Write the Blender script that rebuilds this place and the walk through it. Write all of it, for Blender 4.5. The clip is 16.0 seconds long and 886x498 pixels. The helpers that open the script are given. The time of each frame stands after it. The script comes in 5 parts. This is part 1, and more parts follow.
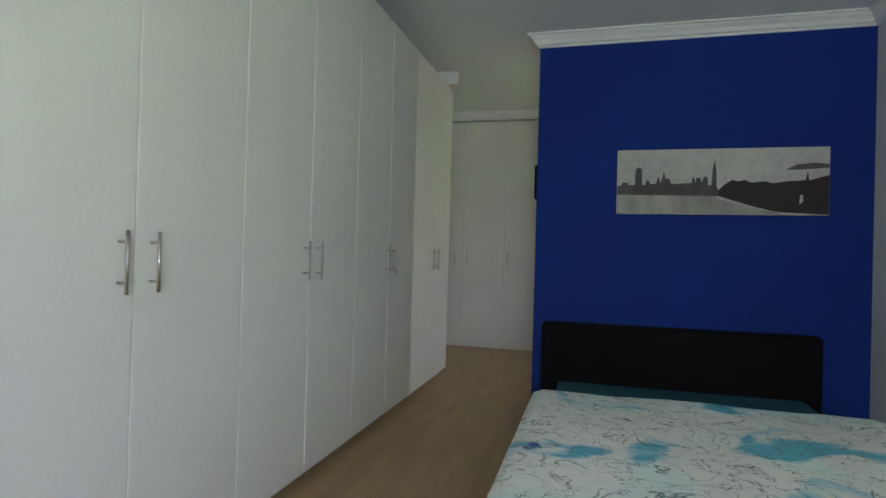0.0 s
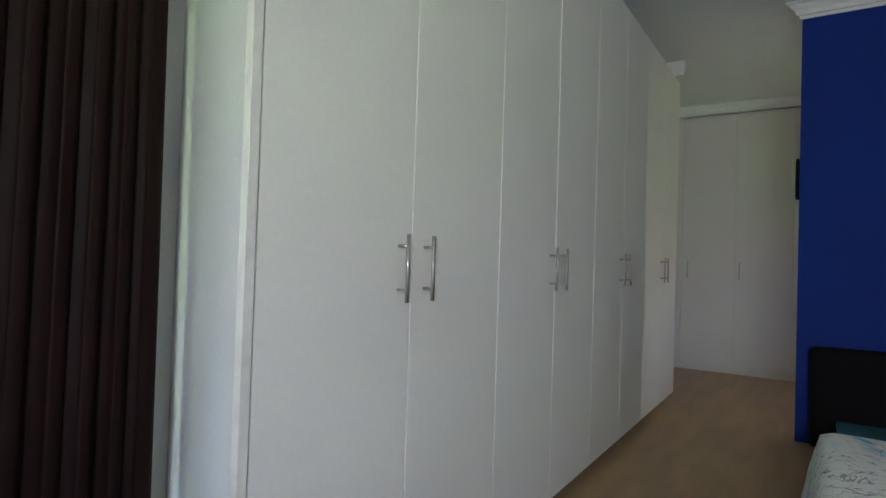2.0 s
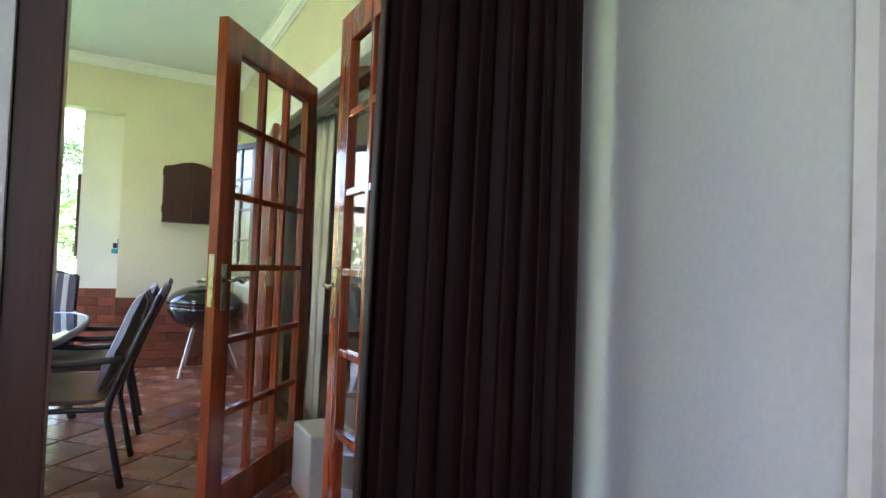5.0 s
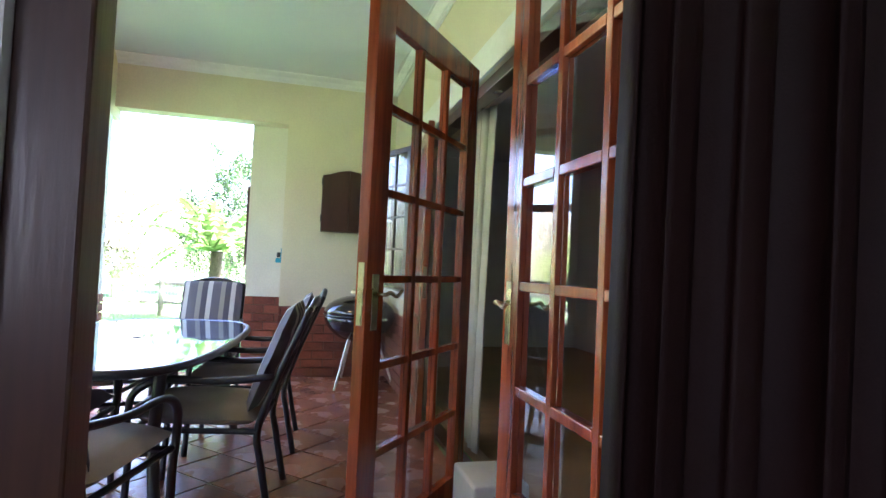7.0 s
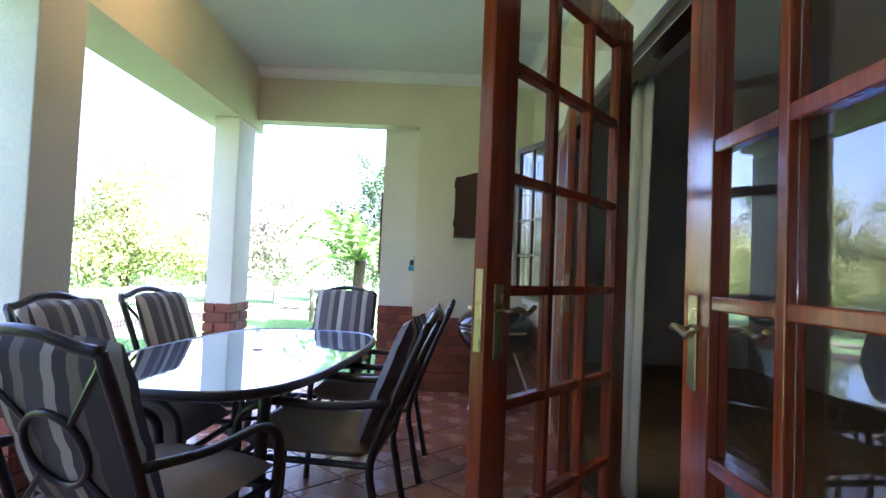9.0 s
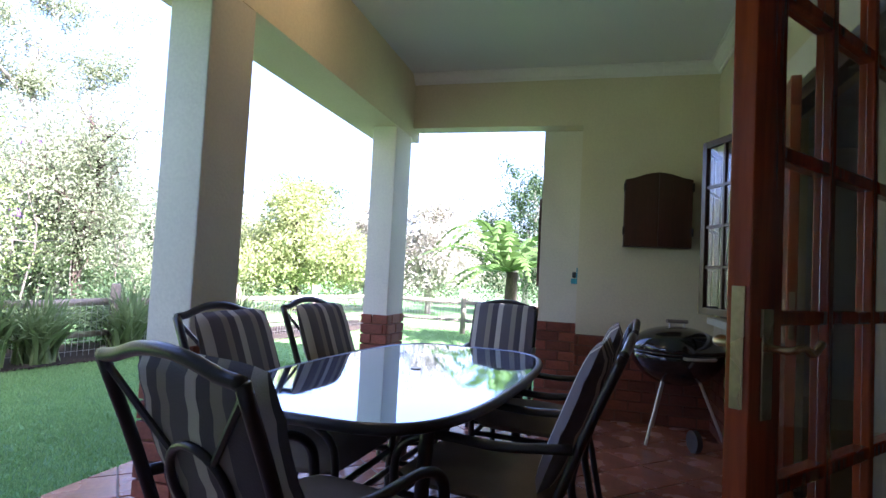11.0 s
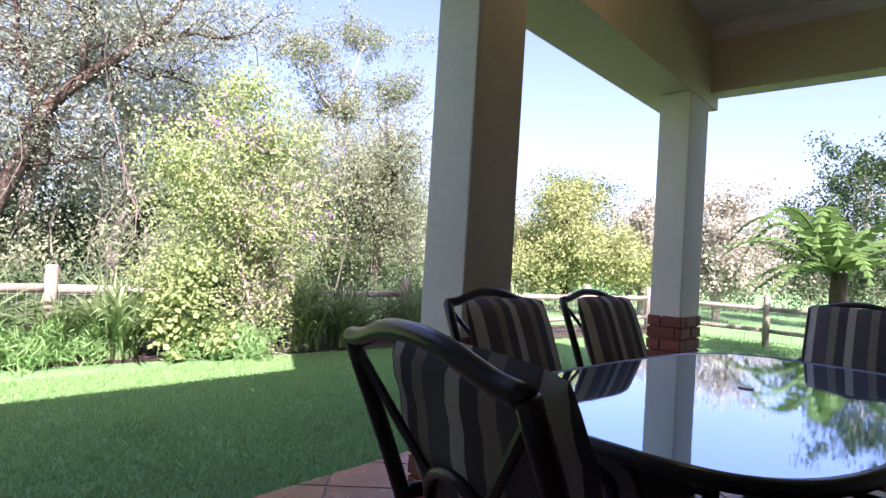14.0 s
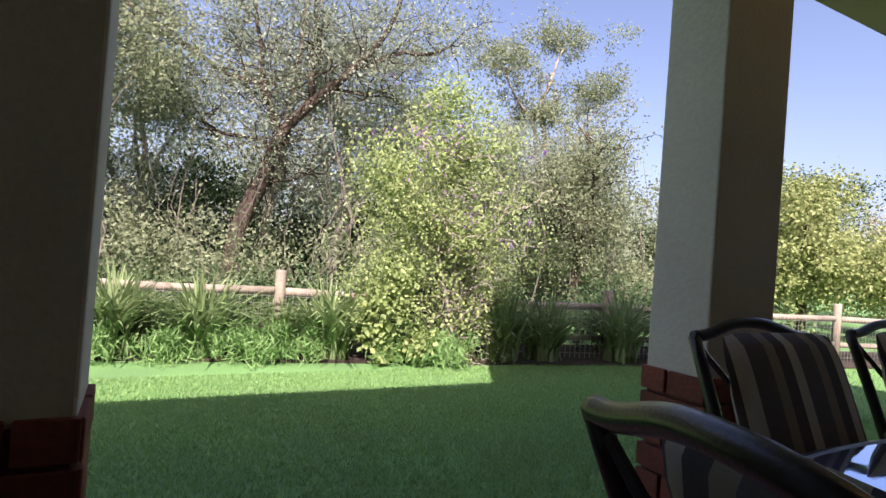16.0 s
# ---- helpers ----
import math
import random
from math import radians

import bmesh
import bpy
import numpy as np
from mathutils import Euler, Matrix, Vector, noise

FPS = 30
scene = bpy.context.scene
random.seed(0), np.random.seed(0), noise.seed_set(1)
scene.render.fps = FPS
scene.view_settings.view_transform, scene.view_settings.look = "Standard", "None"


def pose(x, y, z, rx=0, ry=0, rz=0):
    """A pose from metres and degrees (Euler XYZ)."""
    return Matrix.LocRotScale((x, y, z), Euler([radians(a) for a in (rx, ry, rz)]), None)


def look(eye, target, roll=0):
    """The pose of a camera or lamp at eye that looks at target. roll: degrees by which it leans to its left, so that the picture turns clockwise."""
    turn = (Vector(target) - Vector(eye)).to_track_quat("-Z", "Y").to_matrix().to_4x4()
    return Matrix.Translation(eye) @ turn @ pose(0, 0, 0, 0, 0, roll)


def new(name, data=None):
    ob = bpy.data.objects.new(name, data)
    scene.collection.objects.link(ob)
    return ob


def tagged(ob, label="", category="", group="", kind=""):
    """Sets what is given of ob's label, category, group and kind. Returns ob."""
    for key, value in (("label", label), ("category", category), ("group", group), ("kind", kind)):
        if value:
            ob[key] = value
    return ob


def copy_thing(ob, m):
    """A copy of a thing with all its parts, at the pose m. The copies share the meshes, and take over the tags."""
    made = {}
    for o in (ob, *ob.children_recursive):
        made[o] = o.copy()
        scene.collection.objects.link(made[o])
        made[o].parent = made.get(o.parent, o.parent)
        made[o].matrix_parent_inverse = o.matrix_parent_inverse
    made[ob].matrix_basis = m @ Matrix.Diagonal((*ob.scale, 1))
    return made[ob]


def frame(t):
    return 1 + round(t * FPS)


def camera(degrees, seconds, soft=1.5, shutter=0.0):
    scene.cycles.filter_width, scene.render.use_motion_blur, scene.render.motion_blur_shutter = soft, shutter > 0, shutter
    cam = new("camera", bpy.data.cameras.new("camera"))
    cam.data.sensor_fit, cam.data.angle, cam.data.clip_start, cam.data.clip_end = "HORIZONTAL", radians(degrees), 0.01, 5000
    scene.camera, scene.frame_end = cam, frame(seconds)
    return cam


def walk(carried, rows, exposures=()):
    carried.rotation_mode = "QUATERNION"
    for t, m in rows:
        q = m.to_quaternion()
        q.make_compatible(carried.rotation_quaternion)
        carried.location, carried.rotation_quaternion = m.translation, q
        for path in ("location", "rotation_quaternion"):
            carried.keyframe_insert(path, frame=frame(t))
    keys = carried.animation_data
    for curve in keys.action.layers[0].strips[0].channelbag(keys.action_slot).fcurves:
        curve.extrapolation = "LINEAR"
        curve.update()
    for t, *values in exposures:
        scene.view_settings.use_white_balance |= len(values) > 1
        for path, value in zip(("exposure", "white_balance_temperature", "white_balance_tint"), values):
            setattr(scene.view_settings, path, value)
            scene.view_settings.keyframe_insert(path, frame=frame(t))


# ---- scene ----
cam = camera(76.6, 16.0)
PATH = [
    (0, (0.391, 0.38, 1.231), (-0.13, 2.311, 1.246), 1.6),
    (0.5, (0.321, 0.382, 1.216), (-0.358, 2.264, 1.242), 1.5),
    (1, (0.216, 0.412, 1.206), (-0.622, 2.228, 1.238), 1.5),
    (1.5, (0.103, 0.454, 1.201), (-0.87, 2.202, 1.236), 1.7),
    (2, (-0.012, 0.483, 1.204), (-1.108, 2.155, 1.242), 1.8),
    (2.5, (-0.077, 0.431, 1.208), (-1.302, 2.011, 1.251), 1.8),
    (3, (-0.218, 0.422, 1.205), (-1.55, 1.913, 1.258), 2.0),
    (3.5, (-0.377, 0.383, 1.206), (-1.81, 1.777, 1.259), 2.3),
    (4, (-0.471, 0.425, 1.203), (-2.031, 1.676, 1.256), 2.4),
    (6.5, (-1.146, 0.621, 1.189), (-3.044, 1.248, 1.254), 2.3),
    (7, (-1.259, 0.631, 1.191), (-3.195, 1.129, 1.261), 2.6),
    (7.5, (-1.33, 0.656, 1.19), (-3.289, 1.051, 1.263), 2.5),
    (8, (-1.481, 0.7, 1.196), (-3.46, 0.98, 1.273), 2.6),
    (8.5, (-1.628, 0.74, 1.198), (-3.621, 0.888, 1.273), 2.5),
    (9, (-1.737, 0.748, 1.191), (-3.736, 0.746, 1.268), 2.4),
    (11.5, (-2.188, 0.573, 1.191), (-4.076, -0.08, 1.284), 3.0),
    (12, (-2.263, 0.579, 1.193), (-4.096, -0.218, 1.282), 2.9),
    (12.5, (-2.342, 0.561, 1.184), (-4.113, -0.365, 1.265), 3.0),
    (13, (-2.396, 0.495, 1.167), (-4.093, -0.561, 1.238), 3.1),
    (13.5, (-2.466, 0.398, 1.143), (-4.069, -0.796, 1.203), 3.4),
    (14, (-2.525, 0.294, 1.109), (-4.014, -1.04, 1.157), 3.5),
    (14.5, (-2.554, 0.214, 1.116), (-3.888, -1.275, 1.153), 3.7),
    (15, (-2.582, 0.164, 1.124), (-3.757, -1.454, 1.159), 3.9),
    (15.5, (-2.619, 0.092, 1.122), (-3.668, -1.611, 1.153), 4.0),
    (16, (-2.702, -0.018, 1.131), (-3.654, -1.777, 1.158), 4.3),
]
EXPOSURES = [(0, 5.4, 6200, 13), (2.5, 5.2, 6150, 20), (4, 5.1, 6100, 25), (6.5, 4.9, 5950, 31), (9, 4.1, 5650, 36), (11.5, 2.85, 5700, 40), (13, 2.3, 5950, 43), (14.5, 1.85, 6350, 40), (16, 1.3, 6700, 33)]
walk(cam, [(t, look(eye, target, roll)) for t, eye, target, roll in PATH], EXPOSURES)

# world and sun: a high sun over the house, shining out into the garden
SUN_WAY = Vector((-0.5, -0.85, -1.0)).normalized()
world = bpy.data.worlds.new("sky")
scene.world = world
world.use_nodes = True
wn = world.node_tree.nodes
sky = wn.new("ShaderNodeTexSky")
sky.sky_type = "NISHITA"
sky.sun_disc = False
sky.dust_density, sky.ozone_density = 3.0, 2.2
sky.sun_elevation = math.asin(-SUN_WAY.z)
sky.sun_rotation = math.atan2(-SUN_WAY.x, -SUN_WAY.y)
world.node_tree.links.new(sky.outputs[0], wn["Background"].inputs[0])
wn["Background"].inputs[1].default_value = 0.1
sun_data = bpy.data.lights.new("sun", "SUN")
sun_data.energy, sun_data.angle, sun_data.color = 5.0, radians(0.5), (1.0, 0.95, 0.87)
sun = new("sun", sun_data)
sun.matrix_world = look((0, 0, 30), Vector((0, 0, 30)) + SUN_WAY)

# fill lamps added in the bedroom's and passage's unseen windows, in place of daylight
for name, place, aim, sx, sy, watts, tone in (("window_fill", (1.1, -1.6, 1.6), (1.0, 3.0, 2.9), 1.35, 1.05, 1.6, (0.90, 0.95, 1.0)), ("passage_fill", (2.44, 6.65, 1.55), (0, 6.6, 1.4), 0.55, 0.65, 0.22, (1.0, 0.82, 0.68))):
    ld = bpy.data.lights.new(name, "AREA")
    ld.shape, ld.size, ld.size_y, ld.energy, ld.color = "RECTANGLE", sx, sy, watts, tone
    lo = new(name, ld)
    lo.matrix_world = look(place, aim)


# ---- materials ----
def mat(name, col, rough=0.6, metal=0.0, var=0.15, s1=2.0, s2=30.0, bump=0.1, col2=None, coat=0.0, stretch=(1, 1, 1), spec=0.5, mix=(0.4, 0.62)):
    """A surface with stains at a large scale and grain at a small one."""
    m = bpy.data.materials.new(name)
    m.use_nodes = True
    n, l = m.node_tree.nodes, m.node_tree.links
    b = n["Principled BSDF"]
    b.inputs["Roughness"].default_value = rough
    b.inputs["Metallic"].default_value = metal
    b.inputs["Coat Weight"].default_value = coat
    b.inputs["Coat Roughness"].default_value = 0.12
    b.inputs["Specular IOR Level"].default_value = spec
    tc, mp = n.new("ShaderNodeTexCoord"), n.new("ShaderNodeMapping")
    mp.inputs["Scale"].default_value = stretch
    l.new(tc.outputs["Object"], mp.inputs[0])
    big, small = n.new("ShaderNodeTexNoise"), n.new("ShaderNodeTexNoise")
    for t, s, d in ((big, s1, 3), (small, s2, 5)):
        t.inputs["Scale"].default_value, t.inputs["Detail"].default_value = s, d
        l.new(mp.outputs[0], t.inputs["Vector"])
    r1, r2 = n.new("ShaderNodeValToRGB"), n.new("ShaderNodeValToRGB")
    c = Vector(col)
    c2 = Vector(col2) if col2 else c * (1 - var)
    r1.color_ramp.elements[0].color, r1.color_ramp.elements[1].color = (*c2, 1), (*c, 1)
    r1.color_ramp.elements[0].position, r1.color_ramp.elements[1].position = mix
    v = 1 - var * 0.8
    r2.color_ramp.elements[0].color, r2.color_ramp.elements[1].color = (v, v, v, 1), (1, 1, 1, 1)
    r2.color_ramp.elements[0].position, r2.color_ramp.elements[1].position = 0.35, 0.65
    mul = n.new("ShaderNodeMix")
    mul.data_type, mul.blend_type = "RGBA", "MULTIPLY"
    mul.inputs[0].default_value = 1.0
    l.new(big.outputs[0], r1.inputs[0])
    l.new(small.outputs[0], r2.inputs[0])
    l.new(r1.outputs[0], mul.inputs[6])
    l.new(r2.outputs[0], mul.inputs[7])
    l.new(mul.outputs[2], b.inputs["Base Color"])
    rr = n.new("ShaderNodeMapRange")
    rr.inputs["To Min"].default_value, rr.inputs["To Max"].default_value = max(0.02, rough - 0.08), min(1, rough + 0.08)
    l.new(big.outputs[0], rr.inputs[0])
    l.new(rr.outputs[0], b.inputs["Roughness"])
    if bump:
        bp = n.new("ShaderNodeBump")
        bp.inputs["Strength"].default_value, bp.inputs["Distance"].default_value = bump, 0.01
        l.new(small.outputs[0], bp.inputs["Height"])
        l.new(bp.outputs[0], b.inputs["Normal"])
    return m


def per_piece(m, amount=0.35):
    """Let each loose piece differ a little in brightness."""
    n, l = m.node_tree.nodes, m.node_tree.links
    b = n["Principled BSDF"]
    src = b.inputs["Base Color"].links[0].from_socket
    oi, hs, mr = n.new("ShaderNodeObjectInfo"), n.new("ShaderNodeHueSaturation"), n.new("ShaderNodeMapRange")
    mr.inputs["To Min"].default_value, mr.inputs["To Max"].default_value = 1 - amount, 1 + amount
    l.new(oi.outputs["Random"], mr.inputs[0])
    l.new(mr.outputs[0], hs.inputs["Value"])
    l.new(src, hs.inputs["Color"])
    l.new(hs.outputs[0], b.inputs["Base Color"])
    return m


def leaf_mat(name, col, col2, amount=0.35):
    """Leaves: two tones by leaf, with light coming through."""
    m = bpy.data.materials.new(name)
    m.use_nodes = True
    n, l = m.node_tree.nodes, m.node_tree.links
    b = n["Principled BSDF"]
    b.inputs["Roughness"].default_value = 0.6
    b.inputs["Specular IOR Level"].default_value = 0.3
    g, r = n.new("ShaderNodeNewGeometry"), n.new("ShaderNodeValToRGB")
    low = Vector(col2).lerp(Vector(col), 0.4)
    r.color_ramp.elements[0].color, r.color_ramp.elements[1].color = (*low, 1), (*col, 1)
    l.new(g.outputs["Random Per Island"], r.inputs[0])
    l.new(r.outputs[0], b.inputs["Base Color"])
    tr, mx = n.new("ShaderNodeBsdfTranslucent"), n.new("ShaderNodeMixShader")
    l.new(r.outputs[0], tr.inputs[0])
    mx.inputs[0].default_value = amount
    l.new(b.outputs[0], mx.inputs[1])
    l.new(tr.outputs[0], mx.inputs[2])
    l.new(mx.outputs[0], n["Material Output"].inputs[0])
    return m


def stripe_mat(name):
    """Woven cushion cloth with upright stripes in greys and cream."""
    m = mat(name, (0.5, 0.5, 0.5), 0.9, var=0.12, s1=6, s2=220, bump=0.25)
    n, l = m.node_tree.nodes, m.node_tree.links
    b = n["Principled BSDF"]
    src = b.inputs["Base Color"].links[0].from_socket
    tc, sp = n.new("ShaderNodeTexCoord"), n.new("ShaderNodeSeparateXYZ")
    l.new(tc.outputs["Object"], sp.inputs[0])
    ma, fr = n.new("ShaderNodeMath"), n.new("ShaderNodeMath")
    ma.operation, fr.operation = "MULTIPLY_ADD", "FRACT"
    ma.inputs[1].default_value, ma.inputs[2].default_value = 5.2, 0.37
    l.new(sp.outputs[0], ma.inputs[0])
    l.new(ma.outputs[0], fr.inputs[0])
    r = n.new("ShaderNodeValToRGB")
    r.color_ramp.interpolation = "CONSTANT"
    e = r.color_ramp.elements
    e[0].position, e[0].color = 0.0, (0.17, 0.16, 0.19, 1)
    e[1].position, e[1].color = 0.36, (0.70, 0.68, 0.64, 1)
    for p, c in ((0.56, (0.12, 0.115, 0.14, 1)), (0.80, (0.38, 0.35, 0.31, 1))):
        k = e.new(p)
        k.color = c
    l.new(fr.outputs[0], r.inputs[0])
    mu = n.new("ShaderNodeMix")
    mu.data_type, mu.blend_type = "RGBA", "MULTIPLY"
    mu.inputs[0].default_value = 1
    sc = n.new("ShaderNodeMix")
    sc.data_type = "RGBA"
    l.new(src, sc.inputs[6])
    sc.inputs[0].default_value = 0.6
    sc.inputs[7].default_value = (1, 1, 1, 1)
    l.new(r.outputs[0], mu.inputs[6])
    l.new(sc.outputs[2], mu.inputs[7])
    l.new(mu.outputs[2], b.inputs["Base Color"])
    return m


def glass_mat(name, tint=(0.95, 0.97, 0.96)):
    m = bpy.data.materials.new(name)
    m.use_nodes = True
    b = m.node_tree.nodes["Principled BSDF"]
    b.inputs["Base Color"].default_value = (*tint, 1)
    b.inputs["Roughness"].default_value = 0.0
    b.inputs["IOR"].default_value = 1.45
    b.inputs["Transmission Weight"].default_value = 1.0
    return m


PAINT_WHITE = mat("cupboard white", (0.74, 0.72, 0.66), 0.36, var=0.04, s1=0.8, s2=60, bump=0.0)
EDGE_TAN = mat("edge strip", (0.70, 0.68, 0.62), 0.5, var=0.1)
WALL_WHITE = mat("white wall paint", (0.72, 0.72, 0.70), 0.8, var=0.06, s1=1.2, s2=70, bump=0.12)
WALL_BLUE = mat("blue wall paint", (0.006, 0.030, 0.22), 0.75, spec=0.2, var=0.1, s1=1.5, s2=80, bump=0.1)
CEILING = mat("ceiling paint", (0.74, 0.75, 0.75), 0.85, var=0.04, s1=0.7, s2=60, bump=0.05)
CORNICE = mat("cornice white", (0.8, 0.8, 0.78), 0.6, var=0.05)
WALL_CREAM = mat("cream wall paint", (0.70, 0.64, 0.46), 0.82, var=0.08, s1=1.0, s2=60, bump=0.2)
PILLAR_CREAM = mat("pale cream paint", (0.74, 0.70, 0.58), 0.82, var=0.09, s1=1.3, s2=60, bump=0.25)
LAMINATE = mat("laminate floor", (0.42, 0.27, 0.13), 0.45, var=0.2, s1=1.5, s2=40, stretch=(6, 1, 1), bump=0.04)
STEEL = mat("brushed steel", (0.55, 0.53, 0.5), 0.3, metal=1.0, var=0.1, s2=120, bump=0.03)
BRASS = mat("worn brass", (0.62, 0.52, 0.30), 0.28, metal=1.0, var=0.2, s2=80, bump=0.04)
MEDIUM_WOOD = mat("varnished hardwood", (0.44, 0.075, 0.018), 0.2, var=0.35, s1=3, s2=26, stretch=(3, 3, 0.25), bump=0.05, coat=0.3, col2=(0.24, 0.04, 0.012))
DARK_WOOD = mat("dark stained wood", (0.06, 0.020, 0.012), 0.3, var=0.3, s1=3, s2=30, stretch=(3, 3, 0.3), bump=0.05, coat=0.3)
GLASS = glass_mat("window glass")
CURTAIN_BROWN = mat("brown satin curtain", (0.018, 0.0065, 0.005), 0.6, spec=0.12, var=0.25, s1=3, s2=300, bump=0.08)
CURTAIN_BEIGE = mat("beige curtain", (0.50, 0.47, 0.38), 0.8, var=0.15, s1=3, s2=200, bump=0.1)
HEAD_BLACK = mat("black cloth", (0.008, 0.007, 0.008), 0.9, spec=0.15, var=0.2, s2=250, bump=0.1)
SHEET_TEAL = mat("teal cloth", (0.015, 0.14, 0.2), 0.8, var=0.2, s2=150, bump=0.1)
METAL_BLACK = mat("dark powder-coated metal", (0.022, 0.021, 0.028), 0.33, metal=0.0, var=0.25, s1=5, s2=160, bump=0.08, coat=0.3)
CUSHION_TAUPE = mat("taupe cushion cloth", (0.30, 0.24, 0.19), 0.92, var=0.15, s1=5, s2=240, bump=0.3)
STRIPES = stripe_mat("striped cushion cloth")
BRICK = per_piece(mat("face brick", (0.30, 0.082, 0.045), 0.75, var=0.3, s1=7, s2=60, bump=0.4), 0.3)
MORTAR = mat("mortar", (0.20, 0.09, 0.06), 0.9, var=0.2, s2=80, bump=0.3)
TILE = per_piece(mat("terracotta tile", (0.40, 0.15, 0.09), 0.26, var=0.25, s1=4, s2=35, bump=0.12), 0.18)
GROUT = mat("tile grout", (0.36, 0.28, 0.22), 0.9, var=0.2, s2=90, bump=0.2)
KETTLE = mat("black enamel", (0.012, 0.013, 0.016), 0.08, var=0.1, s2=60, bump=0.0, coat=0.6)
GRASS_SOIL = mat("lawn ground", (0.13, 0.30, 0.09), 0.9, var=0.35, s1=1.2, s2=60, bump=0.6, col2=(0.11, 0.25, 0.08))
TIMBER = mat("weathered pole", (0.36, 0.31, 0.24), 0.85, var=0.3, s1=3, s2=40, bump=0.3, stretch=(1, 1, 1))
WIRE = mat("galvanised wire", (0.5, 0.5, 0.48), 0.4, metal=0.8, var=0.1)
BARK = mat("rough bark", (0.10, 0.072, 0.052), 0.95, var=0.5, s1=5, s2=40, bump=0.8, stretch=(2, 2, 0.6))
BARK_PALE = mat("pale bark", (0.42, 0.38, 0.32), 0.9, var=0.35, s1=3, s2=30, bump=0.5, stretch=(2, 2, 0.6))
BLUE_PLASTIC = mat("blue plastic", (0.02, 0.30, 0.45), 0.4, var=0.1)
SOIL = mat("dark soil", (0.05, 0.035, 0.022), 0.95, var=0.4, s1=3, s2=30, bump=0.6)
ROOF = mat("roof tile", (0.25, 0.12, 0.08), 0.8, var=0.2, bump=0.2)


# ---- building helpers ----
def box(bm, x0, x1, y0, y1, z0, z1, bevel=0.0, m=None):
    r = bmesh.ops.create_cube(bm, size=1.0)
    vs = r["verts"]
    t = Matrix.Translation(((x0 + x1) / 2, (y0 + y1) / 2, (z0 + z1) / 2)) @ Matrix.Diagonal((abs(x1 - x0), abs(y1 - y0), abs(z1 - z0), 1))
    bmesh.ops.transform(bm, matrix=(m @ t) if m else t, verts=vs)
    if bevel:
        es = list({e for v in vs for e in v.link_edges})
        bmesh.ops.bevel(bm, geom=es, offset=bevel, segments=2, affect="EDGES", profile=0.5)
    return bm


def tube(bm, pts, r, n=8, closed=False, flat=1.0):
    """A round bar along points; r may be a list. flat squeezes it across its second axis."""
    pts = [Vector(p) for p in pts]
    k = len(pts)
    rings, ref = [], None
    for i, p in enumerate(pts):
        a = pts[(i - 1) % k] if closed or i else p
        b = pts[(i + 1) % k] if closed or i < k - 1 else p
        d = (b - a).normalized()
        if ref is None:
            ref = d.orthogonal().normalized()
        ref = (ref - d * ref.dot(d)).normalized()
        s = d.cross(ref)
        rr = r[i] if isinstance(r, (list, tuple)) else r
        rings.append([bm.verts.new(p + rr * (math.cos(j * math.tau / n) * ref + flat * math.sin(j * math.tau / n) * s)) for j in range(n)])
    for i in range(k if closed else k - 1):
        u, v = rings[i], rings[(i + 1) % k]
        for j in range(n):
            bm.faces.new((u[j], u[(j + 1) % n], v[(j + 1) % n], v[j]))
    if not closed:
        bm.faces.new(rings[0][::-1])
        bm.faces.new(rings[-1])
    return bm


def smooth_path(pts, steps=6):
    """Catmull-Rom points through the given ones."""
    p = [Vector(q) for q in pts]
    p = [2 * p[0] - p[1]] + p + [2 * p[-1] - p[-2]]
    out = []
    for i in range(1, len(p) - 2):
        for s in range(steps):
            t = s / steps
            a, b, c, d = p[i - 1], p[i], p[i + 1], p[i + 2]
            out.append(0.5 * (2 * b + (c - a) * t + (2 * a - 5 * b + 4 * c - d) * t * t + (3 * b - a - 3 * c + d) * t ** 3))
    out.append(p[-2])
    return out


def mesh_of(name, bm, material, smooth=False):
    me = bpy.data.meshes.new(name)
    bmesh.ops.recalc_face_normals(bm, faces=bm.faces)
    bm.to_mesh(me)
    bm.free()
    me.materials.append(material)
    if smooth:
        for p in me.polygons:
            p.use_smooth = True
    return me


def part(name, bm, material, parent=None, label="", smooth=False):
    ob = new(name, mesh_of(name, bm, material, smooth))
    if parent is not None:
        ob.parent = parent
    if label:
        ob["label"] = label
    return ob


def thing(name, m, label, category, group=""):
    ob = new(name)
    ob.matrix_basis = m
    ob.empty_display_size = 0.1
    return tagged(ob, label, category, group)


def setting(name, bm, material, label, category, smooth=False):
    return tagged(part(name, bm, material, None, "", smooth), label, category, kind="structure")


def B():
    return bmesh.new()


def wall_x(bm, x0, x1, y0, y1, z0, z1, holes):
    """A wall between y0 and y1, of thickness x0..x1, with holes (ya, yb, za, zb) sorted by y."""
    y = y0
    for ya, yb, za, zb in holes:
        if ya > y:
            box(bm, x0, x1, y, ya, z0, z1)
        if za > z0:
            box(bm, x0, x1, ya, yb, z0, za)
        if zb < z1:
            box(bm, x0, x1, ya, yb, zb, z1)
        y = yb
    box(bm, x0, x1, y, y1, z0, z1)
    return bm


def wall_y(bm, x0, x1, y0, y1, z0, z1, holes):
    x = x0
    for xa, xb, za, zb in holes:
        if xa > x:
            box(bm, x, xa, y0, y1, z0, z1)
        if za > z0:
            box(bm, xa, xb, y0, y1, z0, za)
        if zb < z1:
            box(bm, xa, xb, y0, y1, zb, z1)
        x = xb
    box(bm, x, x1, y0, y1, z0, z1)
    return bm


